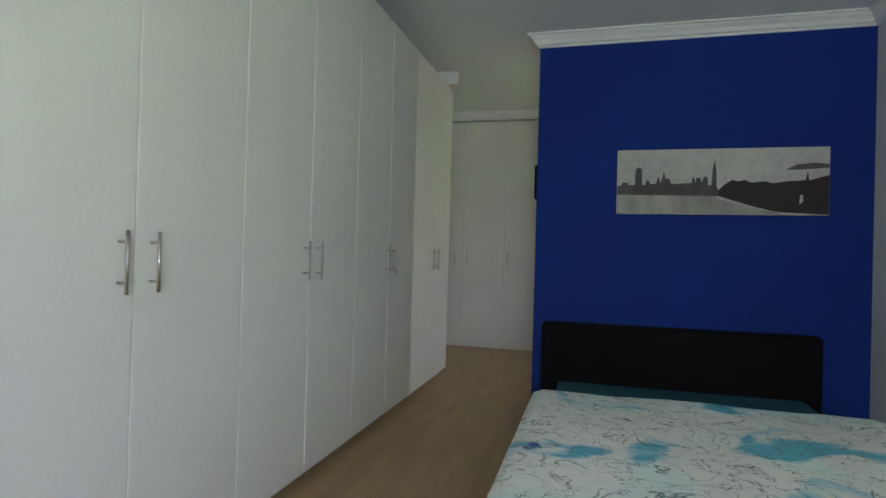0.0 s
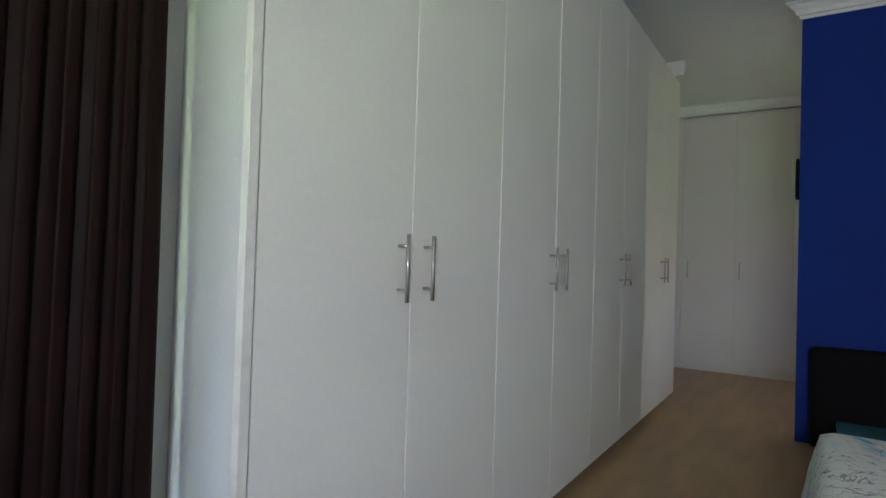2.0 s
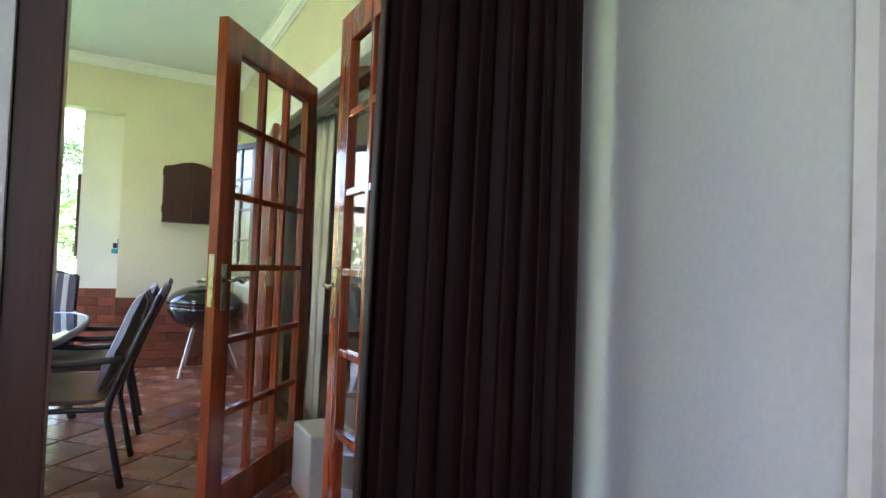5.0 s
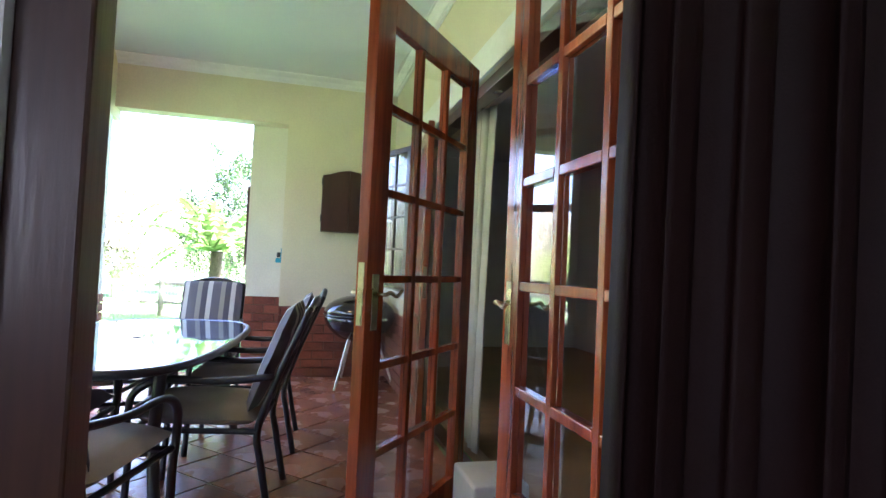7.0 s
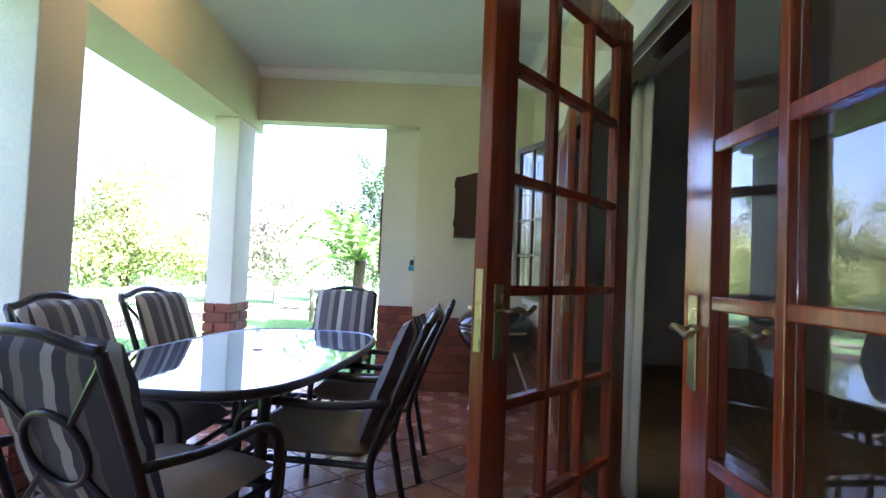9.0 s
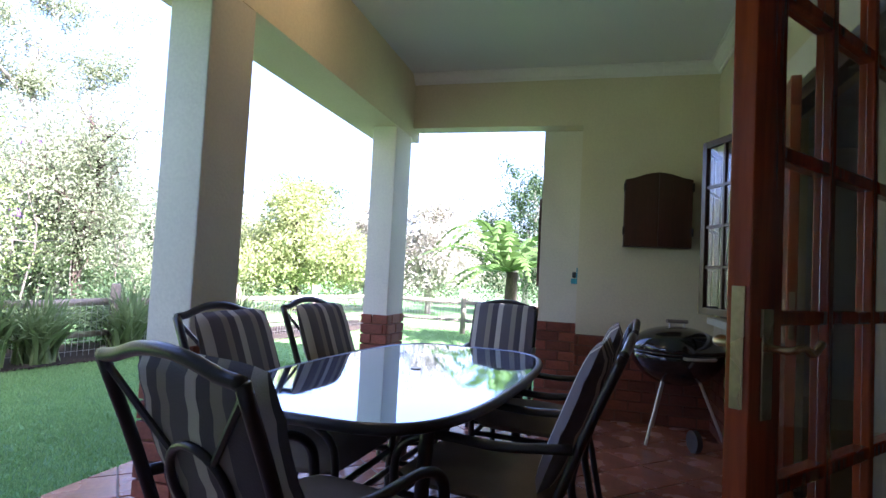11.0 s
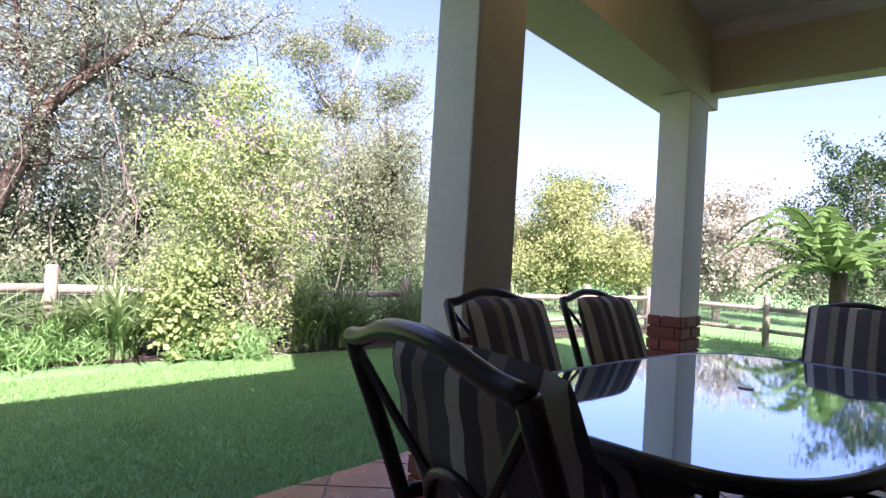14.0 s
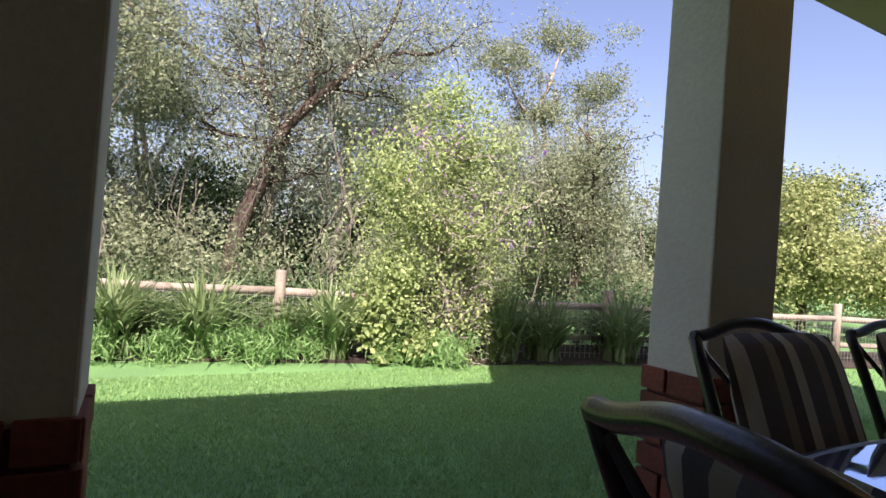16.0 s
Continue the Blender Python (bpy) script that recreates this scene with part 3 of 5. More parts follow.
def patio_chair():
    """Faces +y; its origin is on the floor under the seat's middle."""
    c = thing("patio_chair", pose(0, 0, 0), "dark metal garden armchair with striped back cushion and taupe seat", "chair", "chairs round the garden table")
    W = 0.245
    # back posts run from the rear feet to the top
    for s in (-1, 1):
        q = B()
        tube(q, smooth_path([(s * W, -0.31, 0.0), (s * W, -0.26, 0.25), (s * W, -0.24, 0.42), (s * W, -0.335, 0.70), (s * W, -0.445, 0.965)], 5), 0.017, 8)
        part("back_post", q, METAL_BLACK, c, "", True)
        q = B()
        tube(q, smooth_path([(s * (W + 0.01), 0.32, 0.0), (s * (W + 0.012), 0.31, 0.3), (s * (W + 0.018), 0.32, 0.48), (s * (W + 0.025), 0.29, 0.585), (s * (W + 0.03), 0.17, 0.64), (s * (W + 0.03), -0.06, 0.635), (s * (W + 0.012), -0.30, 0.655)], 5), 0.019, 8, flat=0.8)
        part("arm", q, METAL_BLACK, c, "curved metal arm running down into the front leg", True)
        q = B()
        tube(q, [(s * W, -0.24, 0.40), (s * (W + 0.01), 0.31, 0.41)], 0.014, 8)
        part("seat_rail", q, METAL_BLACK, c)
    q = B()
    tube(q, smooth_path([(-W, -0.445, 0.965), (-W * 0.75, -0.449, 0.972), (-W * 0.35, -0.458, 0.998), (0, -0.461, 1.005), (W * 0.35, -0.458, 0.998), (W * 0.75, -0.449, 0.972), (W, -0.445, 0.965)], 4), 0.017, 8)
    part("top_rail", q, METAL_BLACK, c, "", True)
    q = B()
    tube(q, [(-W, 0.31, 0.40), (W, 0.31, 0.40)], 0.014, 8)
    part("front_rail", q, METAL_BLACK, c)
    q = B()
    tube(q, [(-W, -0.235, 0.42), (W, -0.235, 0.42)], 0.014, 8)
    part("rear_rail", q, METAL_BLACK, c)
    # ring and four spokes in the back
    slope = lambda z: -0.238 - (z - 0.42) * 0.375
    q = B()
    zc, rr = 0.68, 0.105
    tube(q, [(rr * math.cos(a * math.tau / 24), slope(zc + rr * math.sin(a * math.tau / 24)), zc + rr * math.sin(a * math.tau / 24)) for a in range(24)], 0.011, 8, True)
    part("back_ring", q, METAL_BLACK, c, "", True)
    for sx, sz, ze in ((-1, 1, 0.94), (1, 1, 0.94), (-1, -1, 0.44), (1, -1, 0.44)):
        q = B()
        x0, z0 = sx * rr * 0.7, zc + sz * rr * 0.71
        tube(q, [(x0, slope(z0), z0), (sx * W * 0.97, slope(ze), ze)], 0.009, 6)
        part("back_spoke", q, METAL_BLACK, c)
    q = B()
    cushion(q, 0.52, 0.58, 0.09, pose(0, 0.045, 0.415, 1.5), 0.024)
    part("seat", q, CUSHION_TAUPE, c, "plump taupe seat cushion", True)
    q = B()
    cushion(q, 0.49, 0.55, 0.08, pose(0, -0.24, 0.745, 110.5), 0.028, 12, 14, (-0.1, 0.62))
    bc = part("backrest", q, STRIPES, c, "back cushion striped in greys and cream", True)
    return c


chair = patio_chair()
chair.matrix_basis = pose(-3.55, -0.155, 0, 0, 0, 74)
SEATS = [(-4.27, -0.575, -3), (-5.12, -0.60, -7), (-6.22, -0.09, -92), (-4.27, 0.28, 174), (-5.17, 0.36, 178)]
for x, y, a in SEATS:
    copy_thing(chair, pose(x, y, 0, 0, 0, a))
# ---- bedroom things ----
fw = thing("passage_wardrobe", pose(0, 0, 0), "white built-in wardrobe across the end of the passage", "wardrobe")
part("body", box(B(), WX1 + 0.01, EAST_X - 0.01, FAR_Y + 0.022, FAR_Y + 0.09, 0.12, Z_BED - 0.11), PAINT_WHITE, fw)
part("plinth", box(B(), WX1 + 0.01, EAST_X - 0.01, FAR_Y + 0.03, FAR_Y + 0.09, 0.03, 0.118), PAINT_WHITE, fw)
for a, b, hx in ((-1.80, -1.27, -1.36), (-1.27, -0.72, -1.20), (-0.72, -0.165, -0.67), (-0.165, 0.39, 0.34), (0.39, 0.94, 0.44)):
    d = part("door", box(B(), a + 0.002, b - 0.002, FAR_Y, FAR_Y + 0.02, 0.11, Z_BED - 0.12, 0.002), PAINT_WHITE, fw)
    h = B()
    tube(h, [(hx, FAR_Y - 0.035, 1.085), (hx, FAR_Y - 0.035, 1.275)], 0.006, 8)
    for z in (1.12, 1.25):
        tube(h, [(hx, FAR_Y, z), (hx, FAR_Y - 0.035, z)], 0.005, 8)
    part("handle", h, STEEL, d, "slim steel bar handle", True)
q = B()
cornice(q, (WX1, FAR_Y), (EAST_X, FAR_Y), (0, -1), Z_BED, 0.1)
cornice(q, (WX1, W_Y1), (WFACE + 0.03, W_Y1), (0, 1), Z_BED, 0.13)
setting("trim_passage_cornice", q, CORNICE, "white plaster cornice in the passage", "cornice")


def quilt_mat():
    """White duvet cloth printed like a faded watercolour map."""
    m = mat("map print duvet", (0.86, 0.85, 0.80), 0.85, var=0.06, s1=3, s2=180, bump=0.2)
    n, l = m.node_tree.nodes, m.node_tree.links
    b = n["Principled BSDF"]
    col = b.inputs["Base Color"].links[0].from_socket
    tc = n.new("ShaderNodeTexCoord")

    def layer(col, scale, lo, hi, colour, detail=4, ridge=False, dist=0.6, offset=0.0):
        t, r, mx = n.new("ShaderNodeTexNoise"), n.new("ShaderNodeValToRGB"), n.new("ShaderNodeMix")
        mp = n.new("ShaderNodeMapping")
        mp.inputs["Location"].default_value = (offset, offset * 1.7, offset)
        l.new(tc.outputs["Object"], mp.inputs[0])
        l.new(mp.outputs[0], t.inputs["Vector"])
        t.inputs["Scale"].default_value, t.inputs["Detail"].default_value, t.inputs["Distortion"].default_value = scale, detail, dist
        e = r.color_ramp.elements
        e[0].position, e[0].color = lo, (0, 0, 0, 1)
        e[1].position, e[1].color = hi, (1, 1, 1, 1)
        if ridge:
            k = e.new(2 * hi - lo)
            k.color = (0, 0, 0, 1)
        l.new(t.outputs[0], r.inputs[0])
        mx.data_type = "RGBA"
        l.new(r.outputs[0], mx.inputs[0])
        l.new(col, mx.inputs[6])
        mx.inputs[7].default_value = (*colour, 1)
        return mx.outputs[2]

    col = layer(col, 1.2, 0.46, 0.62, (0.70, 0.85, 0.80), 3)
    col = layer(col, 1.9, 0.58, 0.64, (0.13, 0.48, 0.60), 5, offset=3.1)
    col = layer(col, 4.2, 0.68, 0.71, (0.05, 0.12, 0.34), 6, offset=7.7)
    col = layer(col, 5.0, 0.488, 0.5, (0.10, 0.14, 0.15), 7, True, 1.2, offset=1.3)
    col = layer(col, 9.0, 0.492, 0.5, (0.30, 0.36, 0.33), 5, True, 0.8, offset=5.5)
    l.new(col, b.inputs["Base Color"])
    return m


bed = thing("bed", pose(1.0, 3.25, 0.03), "double bed with black headboard and teal fitted base", "bed")
part("headboard", box(B(), -1.005, 1.0, 1.715, 1.82, 0.0, 0.675, 0.04), HEAD_BLACK, bed, "padded black headboard", True)
part("base", box(B(), -0.84, 0.84, -1.2, 1.69, 0.06, 0.17, 0.02), SHEET_TEAL, bed)
part("mattress", box(B(), -0.86, 0.86, -1.22, 1.71, 0.172, 0.21, 0.01), SHEET_TEAL, bed, "mattress in a teal sheet", True)
for x in (-0.75, 0.75):
    for y in (-1.1, 1.5):
        part("leg", box(B(), x - 0.03, x + 0.03, y - 0.03, y + 0.03, 0.0, 0.06), HEAD_BLACK, bed)
# duvet: a draped sheet with soft rolling sides
q = B()
NX, NY = 44, 52
grid = []
for j in range(NY + 1):
    row = []
    v = j / NY
    for i in range(NX + 1):
        u = i / NX * 2 - 1
        x = u * 1.24
        y = -1.35 + v * 2.18
        over = max(0.0, abs(x) - 0.95)
        drop = min(over * 1.5, 0.32) if over else 0.0
        xx = math.copysign(min(abs(x), 0.95 + 0.05 * (1 - math.exp(-over * 12)) + over * 0.16), x)
        far = max(0.0, v - 0.93) / 0.07
        near = max(0.0, 0.05 - v) / 0.05
        z = 0.36 - drop + 0.012 * noise.noise((x * 2.2, y * 2.2, 0)) + 0.006 * noise.noise((x * 7, y * 7, 3)) - 0.035 * far ** 2 - 0.12 * near ** 2 - 0.03 * min(1, over * 20)
        z -= 0.05 * max(0, abs(u) - 0.62) ** 2
        row.append(q.verts.new((xx, y, z)))
    grid.append(row)
for j in range(NY):
    for i in range(NX):
        q.faces.new((grid[j][i], grid[j][i + 1], grid[j + 1][i + 1], grid[j + 1][i]))
duvet = part("duvet", q, quilt_mat(), None, "", True)
duvet.matrix_basis = pose(1.0, 3.25, 0.03)
so = duvet.modifiers.new("thick", "SOLIDIFY")
so.thickness = 0.035
tagged(duvet, "white duvet printed with a blue and green watercolour map", "duvet")
# panorama canvas: river, skyline and bridge in greys
PIC = thing("canvas_print", pose(1.294, BLUE_Y - 0.03, 1.584) @ Matrix.Diagonal((1.125, 1.0, 1.125, 1.0)), "wide black and white canvas of a riverside skyline", "picture")
PAPER = mat("print sky", (0.56, 0.55, 0.50), 0.7, var=0.16, s1=2.2, s2=18, bump=0.05)
INK = mat("print grey", (0.10, 0.095, 0.09), 0.7, var=0.3, s1=9, s2=80, bump=0.05)
INK_DARK = mat("print dark", (0.028, 0.017, 0.016), 0.7, var=0.3, s1=9, s2=80, bump=0.05)
WATER_INK = mat("print water", (0.40, 0.39, 0.34), 0.6, var=0.3, s1=2.5, s2=70, bump=0.05, stretch=(3, 1, 1))
part("canvas", box(B(), -0.66, 0.66, 0.0, 0.028, 0.0, 0.45, 0.003), PAPER, PIC)


def flat_shape(name, pts, y, material):
    q = B()
    lo = [q.verts.new((x, y, z)) for x, z in pts]
    hi = [q.verts.new((x, y + 0.0012, z)) for x, z in pts]
    k = len(pts)
    q.faces.new(lo)
    q.faces.new(hi[::-1])
    for i in range(k):
        q.faces.new((lo[i], lo[(i + 1) % k], hi[(i + 1) % k], hi[i]))
    return part(name, q, material, PIC)


flat_shape("printed_water", [(-0.656, 0.004), (0.4, 0.004), (0.2, 0.05), (0.0, 0.105), (-0.02, 0.13), (-0.656, 0.14)], -0.003, WATER_INK)
SKY = [(-0.656, 0.135), (-0.656, 0.195), (-0.63, 0.2), (-0.625, 0.22), (-0.585, 0.22), (-0.58, 0.2), (-0.54, 0.205), (-0.535, 0.32), (-0.525, 0.318), (-0.515, 0.33), (-0.505, 0.318), (-0.495, 0.32), (-0.49, 0.2), (-0.47, 0.205), (-0.465, 0.235), (-0.445, 0.232), (-0.44, 0.21), (-0.4, 0.212), (-0.392, 0.25), (-0.386, 0.262), (-0.38, 0.25), (-0.37, 0.215), (-0.36, 0.25), (-0.35, 0.305), (-0.34, 0.25), (-0.315, 0.245), (-0.3, 0.21), (-0.17, 0.215), (-0.165, 0.25), (-0.155, 0.255), (-0.145, 0.215), (-0.14, 0.25), (-0.115, 0.252), (-0.11, 0.22), (-0.09, 0.26), (-0.07, 0.255), (-0.065, 0.2), (-0.045, 0.2), (-0.04, 0.3), (-0.028, 0.375), (-0.016, 0.3), (-0.012, 0.19), (0.0, 0.165), (0.0, 0.125)]
flat_shape("printed_skyline", SKY, -0.0045, INK)
flat_shape("printed_bridge", [(0.0, 0.125), (0.0, 0.165), (0.03, 0.2), (0.08, 0.235), (0.12, 0.225), (0.16, 0.235), (0.2, 0.215), (0.28, 0.225), (0.33, 0.21), (0.4, 0.222), (0.52, 0.23), (0.532, 0.29), (0.54, 0.23), (0.656, 0.262), (0.656, 0.004), (0.35, 0.02), (0.2, 0.06)], -0.006, INK_DARK)
flat_shape("printed_cloud", [(0.4, 0.3), (0.47, 0.335), (0.58, 0.345), (0.656, 0.335), (0.656, 0.31), (0.5, 0.3)], -0.0035, INK)
flat_shape("printed_light", [(0.485, 0.07), (0.49, 0.13), (0.505, 0.135), (0.508, 0.09)], -0.0075, PAPER)
fr = thing("small_frame", pose(BLUE_X - 0.002, BLUE_Y + 0.07, 1.71), "small dark picture frame hung on the wall's end", "picture")
part("frame", box(B(), -0.02, 0.0, -0.05, 0.06, 0.0, 0.28, 0.004), HEAD_BLACK, fr)
part("print", box(B(), -0.022, -0.02, -0.035, 0.045, 0.02, 0.26), INK, fr)
# unseen windows added in the end wall and the passage, round the fill lamps
for nm, m, hw, hz in (("bedroom_window", pose(1.1, -1.64, 1.05, 0, 0, -90), 0.7, 1.1), ("passage_window", pose(EAST_X + 0.14, 6.65, 1.2), 0.3, 0.7)):
    wf = thing(nm, m, "dark timber-framed window in a white wall", "window")
    for y in (-hw, -0.022, hw - 0.045):
        part("mullion", box(B(), 0, 0.06, y, y + 0.045, 0, hz), DARK_WOOD, wf)
    for z in (0.0, hz - 0.045):
        part("rail", box(B(), 0.002, 0.058, -hw, hw, z, z + 0.045), DARK_WOOD, wf)

# ---- patio things ----
SURROUND = mat("white plaster band", (0.76, 0.76, 0.72), 0.8, var=0.06, bump=0.15)
q = B()
box(q, -6.18, -2.27, HOUSE_Y - 0.02, HOUSE_Y + 0.002, 2.28, 2.46, 0.004)
box(q, -6.18, -6.0, HOUSE_Y - 0.019, HOUSE_Y + 0.002, 0.0, 2.278, 0.004)
box(q, -2.45, -2.27, HOUSE_Y - 0.019, HOUSE_Y + 0.002, 0.0, 2.278, 0.004)
setting("trim_door_surround", q, SURROUND, "white plaster band round the next room's doorway", "trim")
block = part("plinth_block", box(B(), -3.66, -3.36, HOUSE_Y - 0.26, HOUSE_Y - 0.022, 0.001, 0.345, 0.012), SURROUND)
tagged(block, "small white plastered block beside the doorway", "block")

# window of the house wall with an opened sash
wd = thing("house_window", pose(-7.25, HOUSE_Y + 0.03, 0.96), "dark timber small-paned window with an opened casement", "window")
for x in (0.0, 0.502, 1.005):
    part("jamb", box(B(), x, x + 0.055, 0, 0.09, 0, 1.38, 0.003), DARK_WOOD, wd)
for z in (0.0, 1.325):
    part("rail", box(B(), 0.055, 1.005, 0.002, 0.088, z, z + 0.055, 0.003), DARK_WOOD, wd)
part("sill", box(B(), -0.05, 1.11, -0.09, 0.0, -0.06, -0.002, 0.006), SURROUND, wd, "white plaster sill")


def sash(parent, m, w, h):
    s = part("sash", box(B(), 0, 0.05, -0.02, 0.02, 0, h, 0.003), DARK_WOOD, parent)
    s.matrix_basis = m
    part("stile", box(B(), w - 0.05, w, -0.02, 0.02, 0, h, 0.003), DARK_WOOD, s)
    for z in (0.0, h - 0.05):
        part("sash_rail", box(B(), 0.05, w - 0.05, -0.019, 0.019, z, z + 0.05, 0.003), DARK_WOOD, s)
    for k in (1, 2, 3):
        z = 0.05 + (h - 0.1) * k / 4
        part("glazing_bar", box(B(), 0.05, w - 0.05, -0.012, 0.012, z - 0.011, z + 0.011), DARK_WOOD, s)
    part("glazing_bar", box(B(), w / 2 - 0.011, w / 2 + 0.011, -0.013, 0.013, 0.05, h - 0.05), DARK_WOOD, s)
    for k in range(4):
        z = 0.05 + (h - 0.1) * k / 4 + 0.012
        g = part("pane", box(B(), 0.05, w - 0.05, -0.002, 0.002, z, z + (h - 0.1) / 4 - 0.024), GLASS, s)
        g.visible_shadow = False


sash(wd, pose(0.06, -0.04, 0.045, 0, 0, -24), 0.47, 1.29)
sash(wd, pose(1.0, -0.045, 0.045, 0, 0, 204), 0.49, 1.29)

cab = thing("wall_cabinet", pose(PX0, 1.115, 1.525), "closed dark brown wooden wall cabinet with a curved crest", "cabinet")
q = B()
CAB_D = 0.12
prof = [(-0.275, 0.0), (-0.275, 0.585), (-0.2, 0.6), (-0.1, 0.635), (0, 0.65), (0.1, 0.635), (0.2, 0.6), (0.275, 0.585), (0.275, 0.0)]
lo = [q.verts.new((0.0, y, z)) for y, z in prof]
hi = [q.verts.new((CAB_D, y, z)) for y, z in prof]
q.faces.new(lo)
q.faces.new(hi[::-1])
for i in range(len(prof)):
    q.faces.new((lo[i], lo[(i + 1) % len(prof)], hi[(i + 1) % len(prof)], hi[i]))
part("body", q, DARK_WOOD, cab)
for a, b in ((-0.27, -0.003), (0.003, 0.27)):
    q = B()
    pr = [(a, 0.006)] + [(y, 0.58 + 0.06 * math.exp(-(y / 0.13) ** 2)) for y in (a, a * 0.75 + b * 0.25, (a + b) / 2, a * 0.25 + b * 0.75, b)] + [(b, 0.006)]
    lo = [q.verts.new((CAB_D + 0.001, y, z)) for y, z in pr]
    hi = [q.verts.new((CAB_D + 0.023, y, z)) for y, z in pr]
    q.faces.new(lo)
    q.faces.new(hi[::-1])
    for i in range(len(pr)):
        q.faces.new((lo[i], lo[(i + 1) % len(pr)], hi[(i + 1) % len(pr)], hi[i]))
    part("door", q, DARK_WOOD, cab)
for y in (-0.28, 0.272):
    for z in (0.1, 0.48):
        part("hinge", box(B(), CAB_D - 0.005, CAB_D + 0.025, y - 0.006, y + 0.012, z, z + 0.07, 0.002), METAL_BLACK, cab)

shutter = thing("pier_casement", pose(PX0 - 0.4, 0.098, 1.13), "narrow dark timber casement opened beside the pier", "window")
for z in (0.0, 0.82):
    part("rail", box(B(), -0.4, 0.0, -0.04, -0.002, z, z + 0.05, 0.003), DARK_WOOD, shutter)
for x in (-0.4, -0.045):
    part("stile", box(B(), x, x + 0.045, -0.041, -0.001, 0.05, 0.82, 0.003), DARK_WOOD, shutter)
plug = thing("blue_holder", pose(PX0 - 0.1, PIER_Y, 1.175, 0, 0, -90), "small blue plastic holder fixed to the wall's end", "holder")
part("back", box(B(), 0.0, 0.012, -0.05, 0.05, 0.0, 0.15, 0.004), BLUE_PLASTIC, plug)
part("cup", box(B(), 0.012, 0.06, -0.045, 0.045, 0.0, 0.05, 0.008), BLUE_PLASTIC, plug)
part("knob", box(B(), 0.012, 0.05, 0.005, 0.045, 0.055, 0.11, 0.01), METAL_BLACK, plug, "dark grey knob")

bbq = thing("kettle_barbecue", pose(-6.87, 1.25, 0, 0, 0, 20), "black enamel kettle barbecue on three metal legs", "barbecue")


def dome(z0, r, hgt, up, n=32, m=8):
    q = B()
    rings = []
    for j in range(m):
        a = j / m * math.pi / 2
        rings.append([q.verts.new((r * math.cos(a) * math.cos(i / n * math.tau), r * math.cos(a) * math.sin(i / n * math.tau), z0 + up * hgt * math.sin(a))) for i in range(n)])
    tip = q.verts.new((0, 0, z0 + up * hgt))
    for j in range(m - 1):
        for i in range(n):
            q.faces.new((rings[j][i], rings[j][(i + 1) % n], rings[j + 1][(i + 1) % n], rings[j + 1][i]))
    for i in range(n):
        q.faces.new((rings[-1][i], rings[-1][(i + 1) % n], tip))
    q.faces.new(rings[0])
    return q


part("bowl", dome(0.69, 0.345, 0.26, -1), KETTLE, bbq, "", True)
lid = part("lid", dome(0.70, 0.352, 0.19, 1), KETTLE, bbq, "", True)
q = B()
tube(q, [(0.348 * math.cos(i * math.tau / 40), 0.348 * math.sin(i * math.tau / 40), 0.695) for i in range(40)], 0.009, 6, True)
part("rim", q, KETTLE, bbq, "", True)
for y in (-0.06, 0.06):
    q = B()
    tube(q, [(0, y, 0.87), (0, y, 0.925)], 0.007, 6)
    part("lid_post", q, STEEL, lid)
q = B()
tube(q, [(0, -0.085, 0.925), (0, 0.085, 0.925)], 0.015, 8)
part("lid_handle", q, TIMBER, lid, "pale wooden lid handle")
ALU = mat("aluminium tube", (0.75, 0.74, 0.72), 0.3, metal=0.9, var=0.1)
for a in (60, 180, 300):
    c, s = math.cos(radians(a)), math.sin(radians(a))
    q = B()
    tube(q, [(0.17 * c, 0.17 * s, 0.48), (0.36 * c, 0.36 * s, 0.012)], 0.012, 8)
    part("leg", q, ALU, bbq, "bright aluminium leg")
q = B()
tube(q, [(0.30, -0.02, 0.08), (0.30, 0.02, 0.08)], 0.08, 20)
part("wheel", q, METAL_BLACK, bbq)
q = B()
tube(q, smooth_path([(0.30, -0.1, 0.68), (0.37, -0.1, 0.68), (0.37, 0.1, 0.68), (0.30, 0.1, 0.68)], 3), 0.012, 8)
part("side_handle", q, TIMBER, bbq)

GLOW = bpy.data.materials.new("lamp glow")
GLOW.use_nodes = True
GLOW.node_tree.nodes["Principled BSDF"].inputs["Emission Color"].default_value = (1.0, 0.72, 0.3, 1)
GLOW.node_tree.nodes["Principled BSDF"].inputs["Emission Strength"].default_value = 2.5
lamp = thing("ceiling_lamp", pose(-4.95, -0.6, Z_PATIO), "lit round ceiling lamp with a warm glass bowl", "lamp")
part("shade", dome(-0.03, 0.14, 0.09, -1, 24, 6), GLOW, lamp, "glowing warm glass bowl", True)
q = B()
tube(q, [(0, 0, 0), (0, 0, -0.03)], 0.15, 24)
part("base", q, BRASS, lamp)
# ---- garden ----
rng = np.random.default_rng(7)


